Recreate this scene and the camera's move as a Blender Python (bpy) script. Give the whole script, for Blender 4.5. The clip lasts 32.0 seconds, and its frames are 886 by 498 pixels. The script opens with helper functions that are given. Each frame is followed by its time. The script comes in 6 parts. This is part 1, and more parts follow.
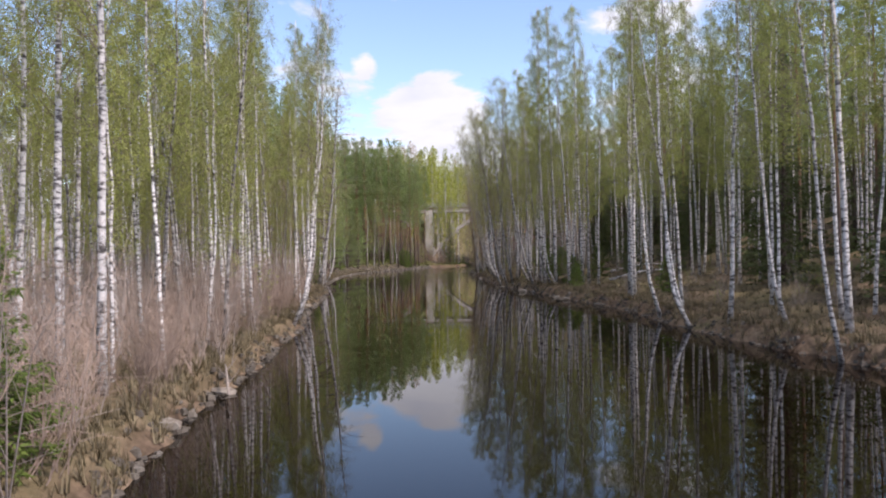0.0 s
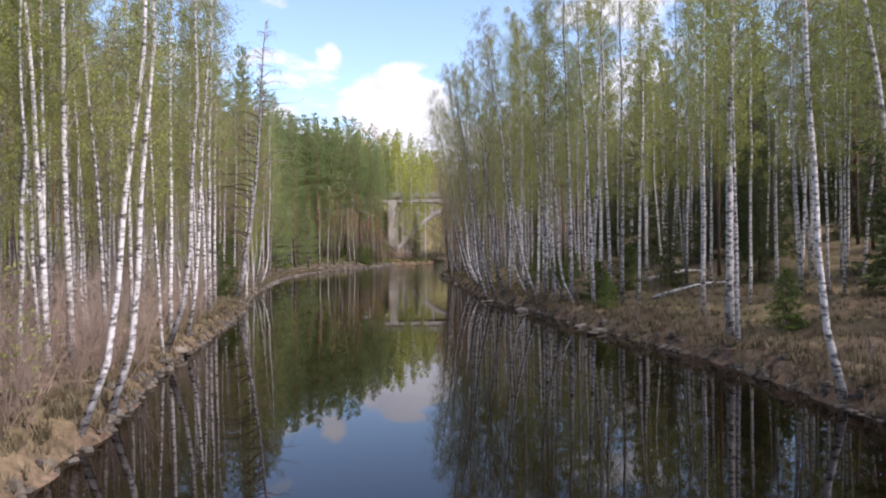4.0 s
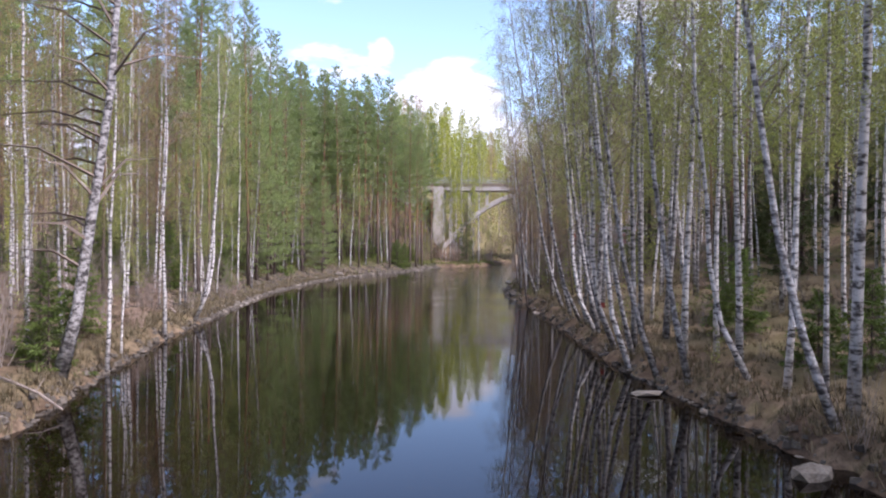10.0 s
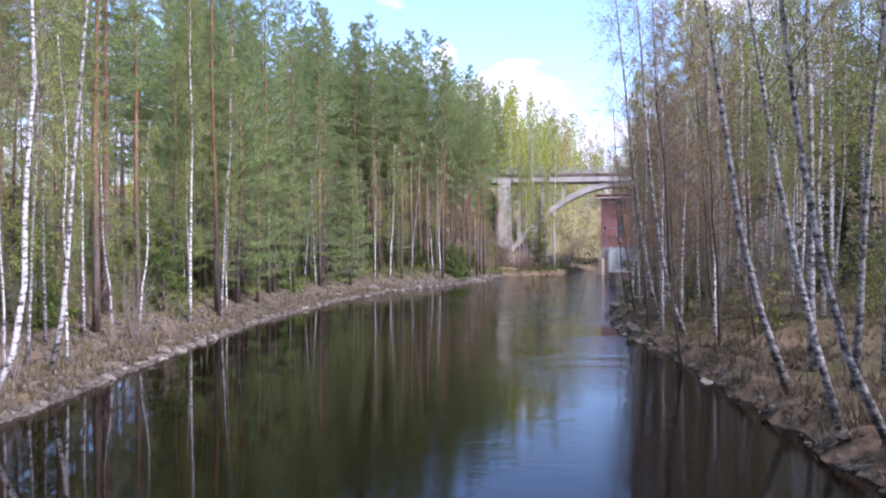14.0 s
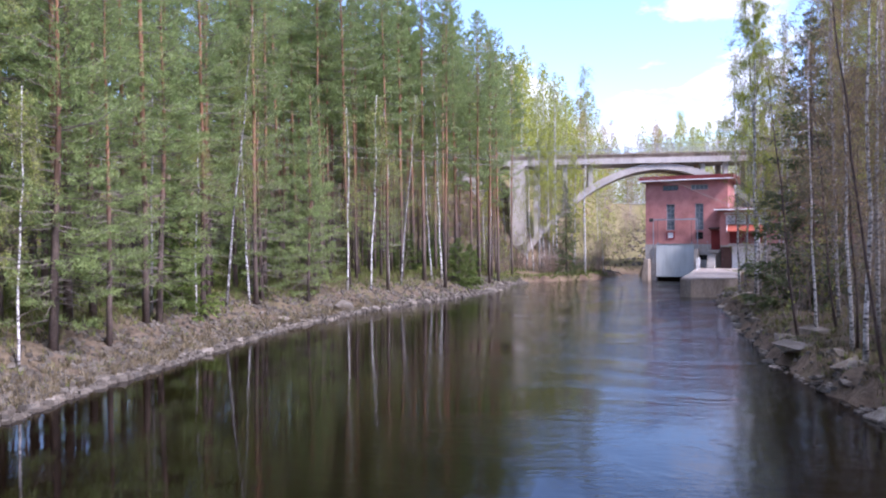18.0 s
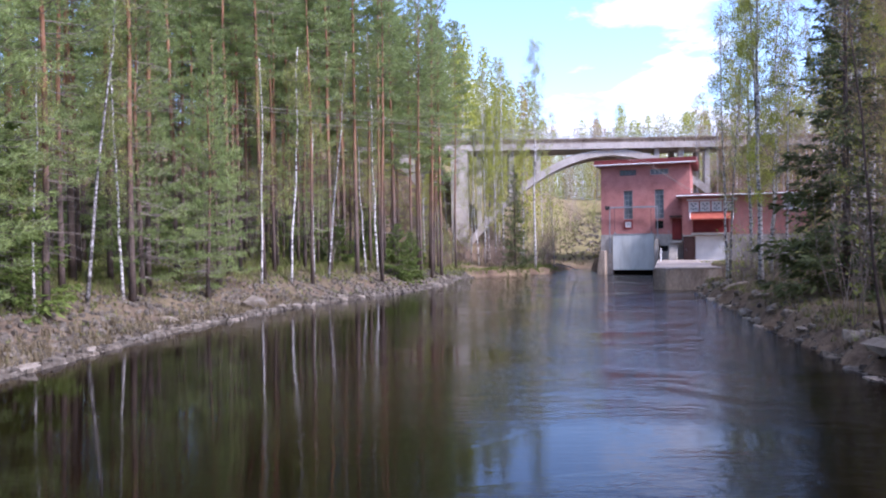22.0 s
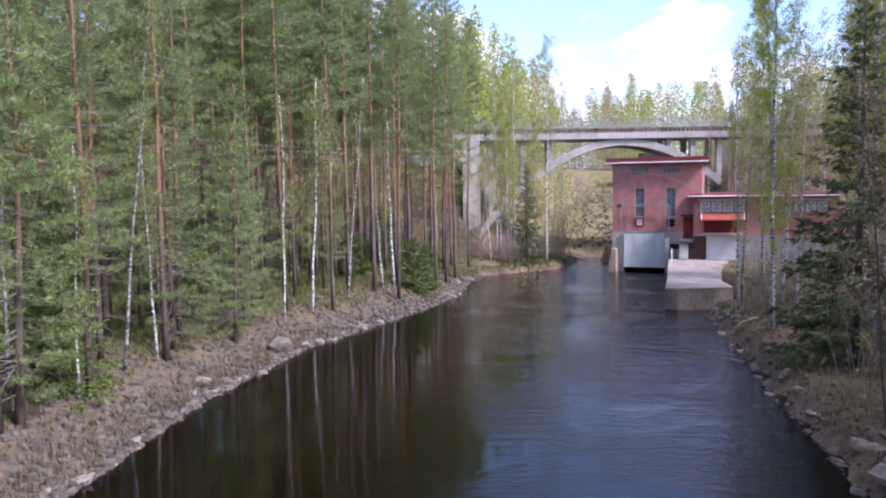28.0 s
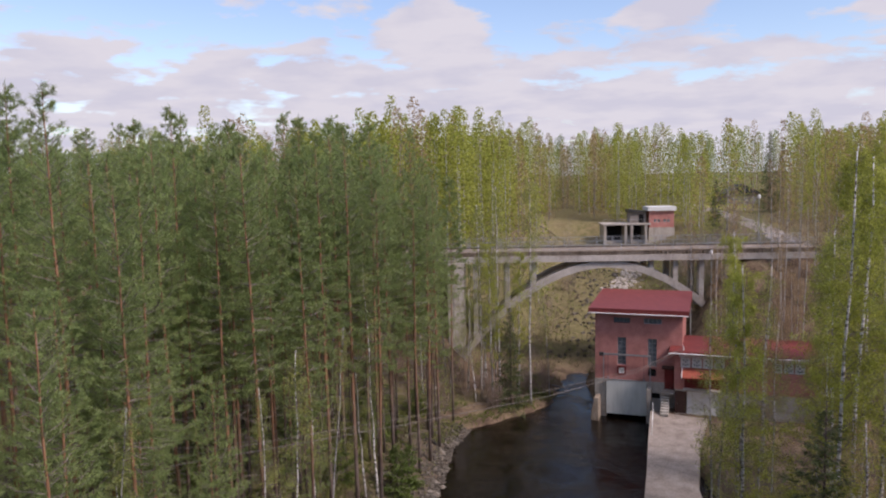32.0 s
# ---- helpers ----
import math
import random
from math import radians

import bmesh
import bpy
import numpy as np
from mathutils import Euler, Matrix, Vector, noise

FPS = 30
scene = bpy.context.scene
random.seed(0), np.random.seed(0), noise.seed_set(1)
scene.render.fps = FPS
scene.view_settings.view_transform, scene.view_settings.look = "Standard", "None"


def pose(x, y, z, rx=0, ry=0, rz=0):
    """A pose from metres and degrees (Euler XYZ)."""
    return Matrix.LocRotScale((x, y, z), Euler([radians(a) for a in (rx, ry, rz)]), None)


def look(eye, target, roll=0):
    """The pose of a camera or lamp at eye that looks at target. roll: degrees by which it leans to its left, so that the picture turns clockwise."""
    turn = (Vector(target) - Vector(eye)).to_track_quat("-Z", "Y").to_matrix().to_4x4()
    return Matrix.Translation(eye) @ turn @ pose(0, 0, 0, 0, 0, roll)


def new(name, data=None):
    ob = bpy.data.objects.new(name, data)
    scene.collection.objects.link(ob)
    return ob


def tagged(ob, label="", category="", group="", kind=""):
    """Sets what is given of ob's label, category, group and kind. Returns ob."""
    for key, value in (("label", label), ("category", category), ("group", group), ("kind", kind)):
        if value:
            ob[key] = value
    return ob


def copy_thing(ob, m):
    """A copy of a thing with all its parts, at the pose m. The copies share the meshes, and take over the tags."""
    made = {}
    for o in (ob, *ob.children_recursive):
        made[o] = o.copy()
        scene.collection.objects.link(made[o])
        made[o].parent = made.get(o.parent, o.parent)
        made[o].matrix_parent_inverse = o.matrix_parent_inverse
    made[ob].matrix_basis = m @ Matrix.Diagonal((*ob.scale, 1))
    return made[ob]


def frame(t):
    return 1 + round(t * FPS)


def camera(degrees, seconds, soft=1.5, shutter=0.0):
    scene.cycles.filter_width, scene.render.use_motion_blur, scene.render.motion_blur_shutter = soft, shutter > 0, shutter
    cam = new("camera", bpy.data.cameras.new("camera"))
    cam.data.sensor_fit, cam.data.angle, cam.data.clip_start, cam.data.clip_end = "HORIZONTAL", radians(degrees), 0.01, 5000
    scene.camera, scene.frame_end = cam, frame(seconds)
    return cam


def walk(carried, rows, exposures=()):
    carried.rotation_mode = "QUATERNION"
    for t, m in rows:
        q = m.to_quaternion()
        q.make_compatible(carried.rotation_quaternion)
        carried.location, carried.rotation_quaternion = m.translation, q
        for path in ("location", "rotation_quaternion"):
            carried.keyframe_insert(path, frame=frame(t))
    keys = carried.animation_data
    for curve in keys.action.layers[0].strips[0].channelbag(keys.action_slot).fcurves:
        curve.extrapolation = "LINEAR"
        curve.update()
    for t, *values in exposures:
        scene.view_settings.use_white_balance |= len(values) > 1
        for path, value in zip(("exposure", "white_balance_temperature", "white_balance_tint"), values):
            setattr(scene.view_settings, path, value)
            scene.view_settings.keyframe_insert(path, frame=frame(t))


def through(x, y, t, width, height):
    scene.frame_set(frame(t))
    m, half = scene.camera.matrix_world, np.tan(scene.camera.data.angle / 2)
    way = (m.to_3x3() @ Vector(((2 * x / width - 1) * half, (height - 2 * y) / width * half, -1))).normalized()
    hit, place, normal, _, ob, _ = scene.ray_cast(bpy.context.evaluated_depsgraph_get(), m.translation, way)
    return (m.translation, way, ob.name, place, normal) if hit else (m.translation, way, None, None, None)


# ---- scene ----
cam = camera(61.2, 32.0, soft=2.1)
PATH = [
    (0, (4.024, 1.801, 3.966), (3.923, 3.799, 3.97), -1.0),
    (0.5, (3.85, 4.366, 4.177), (3.768, 6.364, 4.176), -0.8),
    (1, (3.717, 7.07, 4.364), (3.633, 9.069, 4.358), -0.8),
    (1.5, (3.58, 9.793, 4.461), (3.503, 11.791, 4.451), -0.9),
    (2, (3.401, 12.361, 4.466), (3.375, 14.361, 4.455), -1.0),
    (2.5, (3.245, 14.84, 4.467), (3.239, 16.84, 4.455), -0.9),
    (3, (3.08, 17.336, 4.534), (3.078, 19.336, 4.52), -0.8),
    (3.5, (2.965, 19.978, 4.603), (2.96, 21.978, 4.586), -0.8),
    (5.5, (2.481, 30.317, 4.49), (2.476, 32.317, 4.471), -0.1),
    (6, (2.369, 32.783, 4.469), (2.364, 34.783, 4.451), 0.1),
    (7, (1.988, 38.139, 4.801), (1.973, 40.138, 4.775), 0.2),
    (8, (1.742, 43.667, 4.872), (1.717, 45.667, 4.844), 0.3),
    (9, (1.541, 49.43, 4.942), (1.489, 51.429, 4.913), 0.3),
    (9.5, (1.329, 52.433, 5.003), (1.232, 54.431, 4.972), 0.4),
    (10, (1.07, 55.401, 4.958), (0.936, 57.396, 4.928), 0.4),
    (11, (0.634, 61.709, 4.937), (0.469, 63.702, 4.906), 0.3),
    (12, (0.076, 67.86, 4.907), (-0.132, 69.849, 4.879), 0.2),
    (13, (-0.464, 73.631, 4.915), (-0.723, 75.614, 4.885), 0.1),
    (14, (-0.983, 79.152, 4.773), (-1.287, 81.129, 4.751), -0.1),
    (14.5, (-1.323, 81.865, 4.845), (-1.655, 83.837, 4.827), -0.2),
    (16.5, (-4.036, 94.079, 4.571), (-4.376, 96.05, 4.549), -0.33),
    (17, (-4.028, 96.849, 4.359), (-4.376, 98.819, 4.341), -0.44),
    (18, (-5.202, 101.851, 4.194), (-5.489, 103.83, 4.178), -0.44),
    (19, (-6.128, 106.324, 3.952), (-6.33, 108.313, 3.936), -0.44),
    (19.5, (-6.442, 108.392, 3.881), (-6.625, 110.384, 3.866), -0.5),
    (20, (-6.732, 110.258, 3.808), (-6.914, 112.25, 3.796), -0.55),
    (20.5, (-6.812, 110.872, 3.79), (-6.974, 112.865, 3.775), -0.61),
    (21, (-6.787, 110.86, 3.695), (-6.905, 112.857, 3.677), -0.66),
    (21.5, (-6.721, 110.689, 3.371), (-6.833, 112.685, 3.357), -0.66),
    (22, (-6.645, 110.505, 3.166), (-6.756, 112.502, 3.152), -0.66),
    (23, (-6.683, 110.54, 3.355), (-6.794, 112.536, 3.344), -0.72),
    (24, (-6.75, 110.743, 4.161), (-6.86, 112.74, 4.151), -0.77),
    (24.5, (-6.62, 110.697, 4.504), (-6.735, 112.694, 4.477), -0.88),
    (25, (-6.521, 110.631, 4.789), (-6.638, 112.627, 4.734), -0.88),
    (25.5, (-6.606, 110.528, 5.197), (-6.723, 112.523, 5.118), -0.88),
    (27.5, (-7.093, 109.819, 6.774), (-7.222, 111.81, 6.631), -0.61),
    (28, (-7.187, 109.733, 7.771), (-7.316, 111.724, 7.626), -0.66),
    (29, (-7.172, 109.987, 11.398), (-7.301, 111.976, 11.239), -0.72),
    (30, (-6.773, 110.22, 15.971), (-6.912, 112.208, 15.795), -0.94),
    (31, (-6.532, 110.443, 20.251), (-6.668, 112.43, 20.068), -1.16),
    (31.5, (-6.268, 110.488, 22.367), (-6.396, 112.475, 22.179), -1.26),
    (32, (-6.171, 110.567, 24.518), (-6.279, 112.555, 24.323), -1.26),
]
walk(cam, [(t, look(eye, target, roll)) for t, eye, target, roll in PATH], [(0, 0.08, 6500, 24), (6, 0.34, 6300, 27), (9, 0.46, 6150, 29), (13, 0.66, 5700, 30), (19, 0.76, 5580, 33), (25, 0.66, 5600, 33), (28, 0.6, 5620, 33), (30, 0.56, 5700, 31), (31, -0.16, 6250, 29), (32, -0.42, 6600, 28)])

# ---------------------------------------------------------------- world, sun, exposure
world = bpy.data.worlds.new("sky")
scene.world = world
world.use_nodes = True
wn, wl = world.node_tree.nodes, world.node_tree.links
wn.clear()
SUN_AZ, SUN_EL = radians(122), radians(46)          # azimuth clockwise from +y


def add(nodes, kind, **inputs):
    n = nodes.new(kind)
    for key, value in inputs.items():
        n.inputs[key.replace("_", " ")].default_value = value
    return n


sky = wn.new("ShaderNodeTexSky")
sky.sky_type, sky.sun_disc, sky.sun_elevation, sky.sun_rotation = "NISHITA", False, SUN_EL, SUN_AZ
sky.air_density, sky.dust_density, sky.ozone_density = 1.0, 0.6, 1.2
wco = wn.new("ShaderNodeTexCoord")
wsep = wn.new("ShaderNodeSeparateXYZ")
wl.new(wco.outputs["Generated"], wsep.inputs[0])
den = wn.new("ShaderNodeMath")
den.operation = "ADD"
den.inputs[1].default_value = 0.16
wl.new(wsep.outputs["Z"], den.inputs[0])
flat = wn.new("ShaderNodeVectorMath")
flat.operation = "DIVIDE"
wl.new(wco.outputs["Generated"], flat.inputs[0])
wl.new(den.outputs[0], flat.inputs[1])
cloud_map = wn.new("ShaderNodeMapping")
cloud_map.inputs["Location"].default_value = (0.35, 0.9, 0.2)
wl.new(flat.outputs[0], cloud_map.inputs[0])
cn = add(wn, "ShaderNodeTexNoise", Scale=2.6, Detail=9.0, Roughness=0.58, Distortion=0.15)
wl.new(cloud_map.outputs[0], cn.inputs["Vector"])
cr = wn.new("ShaderNodeValToRGB")
cr.color_ramp.elements[0].position, cr.color_ramp.elements[1].position = 0.50, 0.59
low = add(wn, "ShaderNodeMapRange")
low.inputs["From Min"].default_value, low.inputs["From Max"].default_value = 0.08, 0.26
low.inputs["To Min"].default_value, low.inputs["To Max"].default_value = 0.2, -0.14
wl.new(wsep.outputs["Z"], low.inputs[0])
cover = wn.new("ShaderNodeMath")
cover.operation = "ADD"
wl.new(cn.outputs[0], cover.inputs[0])
wl.new(low.outputs[0], cover.inputs[1])
high = add(wn, "ShaderNodeMapRange")
high.inputs["From Min"].default_value, high.inputs["From Max"].default_value = 0.34, 0.56
high.inputs["To Min"].default_value, high.inputs["To Max"].default_value = 0.0, 0.2
wl.new(wsep.outputs["Z"], high.inputs[0])
cover_all = wn.new("ShaderNodeMath")
cover_all.operation = "ADD"
wl.new(cover.outputs[0], cover_all.inputs[0])
wl.new(high.outputs[0], cover_all.inputs[1])
whole = cover_all.outputs[0]
# the cumulus heads over the valley: direction and half-size
for heading, height, wide, tall, amount in ((-0.19, 0.232, 0.065, 0.03, 0.24), (-0.14, 0.25, 0.024, 0.026, 0.26), (-0.06, 0.175, 0.07, 0.055, 0.24), (-0.06, 0.318, 0.11, 0.010, 0.2), (0.2, 0.29, 0.15, 0.035, 0.22), (0.23, 0.2, 0.06, 0.03, 0.25)):
    shift = wn.new("ShaderNodeVectorMath")
    shift.operation = "SUBTRACT"
    shift.inputs[1].default_value = (heading, 1.0, height)
    wl.new(wco.outputs["Generated"], shift.inputs[0])
    squeeze = wn.new("ShaderNodeVectorMath")
    squeeze.operation = "MULTIPLY"
    squeeze.inputs[1].default_value = (1 / wide, 1.0, 1 / tall)
    wl.new(shift.outputs[0], squeeze.inputs[0])
    size = wn.new("ShaderNodeVectorMath")
    size.operation = "LENGTH"
    wl.new(squeeze.outputs[0], size.inputs[0])
    head = add(wn, "ShaderNodeMapRange")
    head.inputs["From Min"].default_value, head.inputs["From Max"].default_value = 0.2, 1.2
    head.inputs["To Min"].default_value, head.inputs["To Max"].default_value = amount, 0.0
    wl.new(size.outputs["Value"], head.inputs[0])
    more = wn.new("ShaderNodeMath")
    more.operation = "ADD"
    wl.new(whole, more.inputs[0])
    wl.new(head.outputs[0], more.inputs[1])
    whole = more.outputs[0]
wl.new(whole, cr.inputs[0])
tint = wn.new("ShaderNodeMixRGB")
tint.blend_type = "MULTIPLY"
tint.inputs[0].default_value = 1.0
tint.inputs[2].default_value = (1.48, 1.58, 1.58, 1)
wl.new(sky.outputs[0], tint.inputs[1])
cm = wn.new("ShaderNodeMixRGB")
shade = add(wn, "ShaderNodeTexNoise", Scale=3.4, Detail=6.0)
wl.new(cloud_map.outputs[0], shade.inputs["Vector"])
puff = wn.new("ShaderNodeValToRGB")
puff.color_ramp.elements[0].position, puff.color_ramp.elements[0].color = 0.38, (5.2, 5.65, 6.2, 1)
puff.color_ramp.elements[1].position, puff.color_ramp.elements[1].color = 0.60, (6.0, 6.4, 6.6, 1)
wl.new(shade.outputs[0], puff.inputs[0])
wl.new(puff.outputs[0], cm.inputs[2])
wl.new(cr.outputs[0], cm.inputs[0])
wl.new(tint.outputs[0], cm.inputs[1])
wb = add(wn, "ShaderNodeBackground", Strength=0.15)
wl.new(cm.outputs[0], wb.inputs[0])
wo = wn.new("ShaderNodeOutputWorld")
wl.new(wb.outputs[0], wo.inputs[0])

sun = new("sun", bpy.data.lights.new("sun", "SUN"))
sun.data.energy, sun.data.angle, sun.data.color = 4.9, radians(12), (1.0, 0.95, 0.87)
sdir = Vector((math.sin(SUN_AZ) * math.cos(SUN_EL), math.cos(SUN_AZ) * math.cos(SUN_EL), math.sin(SUN_EL)))
sun.matrix_world = look(sdir * 100, (0, 0, 0))

# ---------------------------------------------------------------- materials


def material(name, colors, scale=4.0, rough=0.8, bump=0.2, bump_scale=None, stretch=(1, 1, 1), island=0.0, obj=0.0, metal=0.0, fine=0.0, span=(0.3, 0.7), spec=0.3):
    """Two to four colours mixed by a noise in object space, finer noise for relief, variation by island or by object."""
    m = bpy.data.materials.new(name)
    m.use_nodes = True
    n, l = m.node_tree.nodes, m.node_tree.links
    b = n["Principled BSDF"]
    b.inputs["Roughness"].default_value, b.inputs["Metallic"].default_value = rough, metal
    b.inputs["Specular IOR Level"].default_value = spec
    co = n.new("ShaderNodeTexCoord")
    mp = n.new("ShaderNodeMapping")
    mp.inputs["Scale"].default_value = stretch
    l.new(co.outputs["Object"], mp.inputs[0])
    no = add(n, "ShaderNodeTexNoise", Scale=scale, Detail=6.0, Roughness=0.62)
    l.new(mp.outputs[0], no.inputs["Vector"])
    ramp = n.new("ShaderNodeValToRGB")
    e = ramp.color_ramp.elements
    for k, c in enumerate(colors):
        p = span[0] + (span[1] - span[0]) * k / max(1, len(colors) - 1)
        if k < 2:
            e[k].position, e[k].color = p, (*c, 1)
        else:
            e.new(p).color = (*c, 1)
    l.new(no.outputs[0], ramp.inputs[0])
    out = ramp.outputs[0]
    if fine:
        fn = add(n, "ShaderNodeTexNoise", Scale=scale * 9, Detail=3.0)
        l.new(mp.outputs[0], fn.inputs["Vector"])
        mr = add(n, "ShaderNodeMapRange")
        mr.inputs["From Min"].default_value, mr.inputs["From Max"].default_value = 0.3, 0.7
        mr.inputs["To Min"].default_value, mr.inputs["To Max"].default_value = 1 - fine, 1 + fine
        l.new(fn.outputs[0], mr.inputs[0])
        mul = n.new("ShaderNodeMixRGB")
        mul.blend_type, mul.inputs[0].default_value = "MULTIPLY", 1.0
        l.new(out, mul.inputs[1])
        l.new(mr.outputs[0], mul.inputs[2])
        out = mul.outputs[0]
    for amount, node, socket in ((island, "ShaderNodeNewGeometry", "Random Per Island"), (obj, "ShaderNodeObjectInfo", "Random")):
        if amount:
            g = n.new(node)
            mr = add(n, "ShaderNodeMapRange")
            mr.inputs["To Min"].default_value, mr.inputs["To Max"].default_value = 1 - amount, 1 + amount
            l.new(g.outputs[socket], mr.inputs[0])
            mul = n.new("ShaderNodeMixRGB")
            mul.blend_type, mul.inputs[0].default_value = "MULTIPLY", 1.0
            l.new(out, mul.inputs[1])
            l.new(mr.outputs[0], mul.inputs[2])
            out = mul.outputs[0]
    l.new(out, b.inputs["Base Color"])
    if bump:
        bn = add(n, "ShaderNodeTexNoise", Scale=bump_scale or scale * 5, Detail=5.0)
        l.new(mp.outputs[0], bn.inputs["Vector"])
        bp = add(n, "ShaderNodeBump", Strength=bump, Distance=0.05)
        l.new(bn.outputs[0], bp.inputs["Height"])
        l.new(bp.outputs[0], b.inputs["Normal"])
    return m


def leafy(name, a, b_, through=0.45, island=0.38, obj=0.14, rough=0.6):
    """Leaves or needles: two colours by island, part of the light passing through."""
    m = material(name, [a, b_], scale=0.6, rough=rough, bump=0, island=island, obj=obj, spec=0.25)
    n, l = m.node_tree.nodes, m.node_tree.links
    b = n["Principled BSDF"]
    tr = n.new("ShaderNodeBsdfTranslucent")
    l.new(b.inputs["Base Color"].links[0].from_socket, tr.inputs[0])
    mix = n.new("ShaderNodeMixShader")
    mix.inputs[0].default_value = through
    l.new(b.outputs[0], mix.inputs[1])
    l.new(tr.outputs[0], mix.inputs[2])
    l.new(mix.outputs[0], n["Material Output"].inputs[0])
    return m


def two_tone_trunk(name, low, high, z0, z1):
    """Bark that turns from one colour to another up the stem."""
    m = material(name, [tuple(v * 0.55 for v in low), low, tuple(v * 1.35 for v in low)], scale=5, rough=0.9, bump=0.6, stretch=(1, 1, 0.35), obj=0.2, fine=0.3)
    n, l = m.node_tree.nodes, m.node_tree.links
    b = n["Principled BSDF"]
    co = n.new("ShaderNodeTexCoord")
    sp = n.new("ShaderNodeSeparateXYZ")
    l.new(co.outputs["Object"], sp.inputs[0])
    mr = add(n, "ShaderNodeMapRange")
    mr.inputs["From Min"].default_value, mr.inputs["From Max"].default_value = z0, z1
    l.new(sp.outputs["Z"], mr.inputs[0])
    mix = n.new("ShaderNodeMixRGB")
    mix.inputs[2].default_value = (*high, 1)
    l.new(mr.outputs[0], mix.inputs[0])
    l.new(b.inputs["Base Color"].links[0].from_socket, mix.inputs[1])
    l.new(mix.outputs[0], b.inputs["Base Color"])
    return m


birch_bark = material("birch_bark", [(0.07, 0.062, 0.058), (0.25, 0.235, 0.225), (0.52, 0.50, 0.48), (0.66, 0.635, 0.615)], scale=3.2, rough=0.75, bump=0.3, stretch=(1.3, 1.3, 2.8), obj=0.2, fine=0.2, span=(0.39, 0.55))
# more dark-banded birch bark, also greyed to paint in the shade on trunks
banded_shaded_birch_bark = material("banded_shaded_birch_bark", [(0.055, 0.05, 0.048), (0.15, 0.14, 0.135), (0.33, 0.315, 0.305), (0.50, 0.485, 0.47)], scale=3.4, rough=0.8, bump=0.35, stretch=(1.4, 1.4, 2.4), obj=0.25, fine=0.25, span=(0.38, 0.60))
pine_bark = two_tone_trunk("pine_bark", (0.12, 0.09, 0.075), (0.27, 0.14, 0.078), 3.5, 9.0)
spruce_bark = material("spruce_bark", [(0.06, 0.045, 0.04), (0.16, 0.12, 0.10)], scale=6, bump=0.6, rough=0.95)
twig_mat = material("twig_bark", [(0.13, 0.10, 0.08), (0.24, 0.195, 0.16)], scale=3, bump=0, rough=0.9)
grey_twig = material("grey_twig_bark", [(0.20, 0.165, 0.14), (0.34, 0.29, 0.25)], scale=3, bump=0, rough=0.9)
dead_twig = material("dead_twig_bark", [(0.13, 0.108, 0.092), (0.24, 0.208, 0.18)], scale=3, bump=0, rough=0.9)
red_twig = material("red_twig_bark", [(0.24, 0.17, 0.13), (0.40, 0.31, 0.25)], scale=3, bump=0, rough=0.9, obj=0.2)
birch_leaf = leafy("birch_leaves", (0.265, 0.305, 0.08), (0.385, 0.405, 0.125), through=0.42)
fresh_leaf = leafy("fresh_birch_leaves", (0.3, 0.34, 0.06), (0.42, 0.43, 0.09), through=0.5)
brown_leaf = leafy("catkins_and_buds", (0.34, 0.235, 0.115), (0.44, 0.32, 0.165), through=0.5)
pine_needle = leafy("pine_needles", (0.195, 0.265, 0.095), (0.325, 0.395, 0.145), through=0.5)
spruce_needle = leafy("spruce_needles", (0.09, 0.12, 0.05), (0.16, 0.19, 0.075), through=0.42)
young_needle = leafy("young_spruce_needles", (0.11, 0.17, 0.04), (0.19, 0.245, 0.06), through=0.4)
dry_grass = leafy("dry_grass_blades", (0.14, 0.112, 0.066), (0.235, 0.192, 0.115), through=0.2)
green_grass = leafy("green_grass_blades", (0.13, 0.165, 0.04), (0.23, 0.25, 0.07), through=0.3)
heather_mat = leafy("heather_brush", (0.05, 0.042, 0.024), (0.10, 0.09, 0.04), through=0.2)
rock_mat = material("broken_granite", [(0.062, 0.05, 0.038), (0.125, 0.105, 0.083), (0.16, 0.14, 0.114), (0.205, 0.187, 0.163)], scale=2.2, rough=0.9, bump=0.5, obj=0.3, island=0.4, fine=0.25)
concrete = material("old_concrete", [(0.25, 0.22, 0.19), (0.40, 0.37, 0.33), (0.50, 0.47, 0.43)], scale=0.7, rough=0.9, bump=0.25, bump_scale=18, fine=0.12)
pale_concrete = material("pale_concrete", [(0.27, 0.235, 0.20), (0.42, 0.38, 0.34), (0.50, 0.465, 0.42)], scale=0.6, rough=0.9, bump=0.2, bump_scale=14, stretch=(1, 1, 0.6), fine=0.12)
white_concrete = material("bleached_concrete", [(0.28, 0.25, 0.215), (0.45, 0.41, 0.365), (0.56, 0.52, 0.47)], scale=0.7, rough=0.9, bump=0.2, bump_scale=14, stretch=(1, 1, 0.5), fine=0.12)
paving_mat = material("worn_paving", [(0.20, 0.165, 0.14), (0.30, 0.255, 0.22), (0.37, 0.32, 0.28)], scale=0.8, rough=0.95, bump=0.3, bump_scale=16, fine=0.2)
dark_concrete = material("dark_stained_concrete", [(0.07, 0.06, 0.05), (0.15, 0.125, 0.105)], scale=0.8, rough=0.9, bump=0.3, fine=0.2)
stained_concrete = material("brown_stained_concrete", [(0.15, 0.115, 0.085), (0.27, 0.215, 0.165), (0.37, 0.31, 0.25)], scale=0.9, rough=0.9, bump=0.3, bump_scale=16, stretch=(1, 1, 0.5), fine=0.2)
brick = material("red_brick", [(0.36, 0.15, 0.13), (0.47, 0.205, 0.18), (0.53, 0.25, 0.22)], scale=0.9, rough=0.85, bump=0.3, bump_scale=30, fine=0.12)
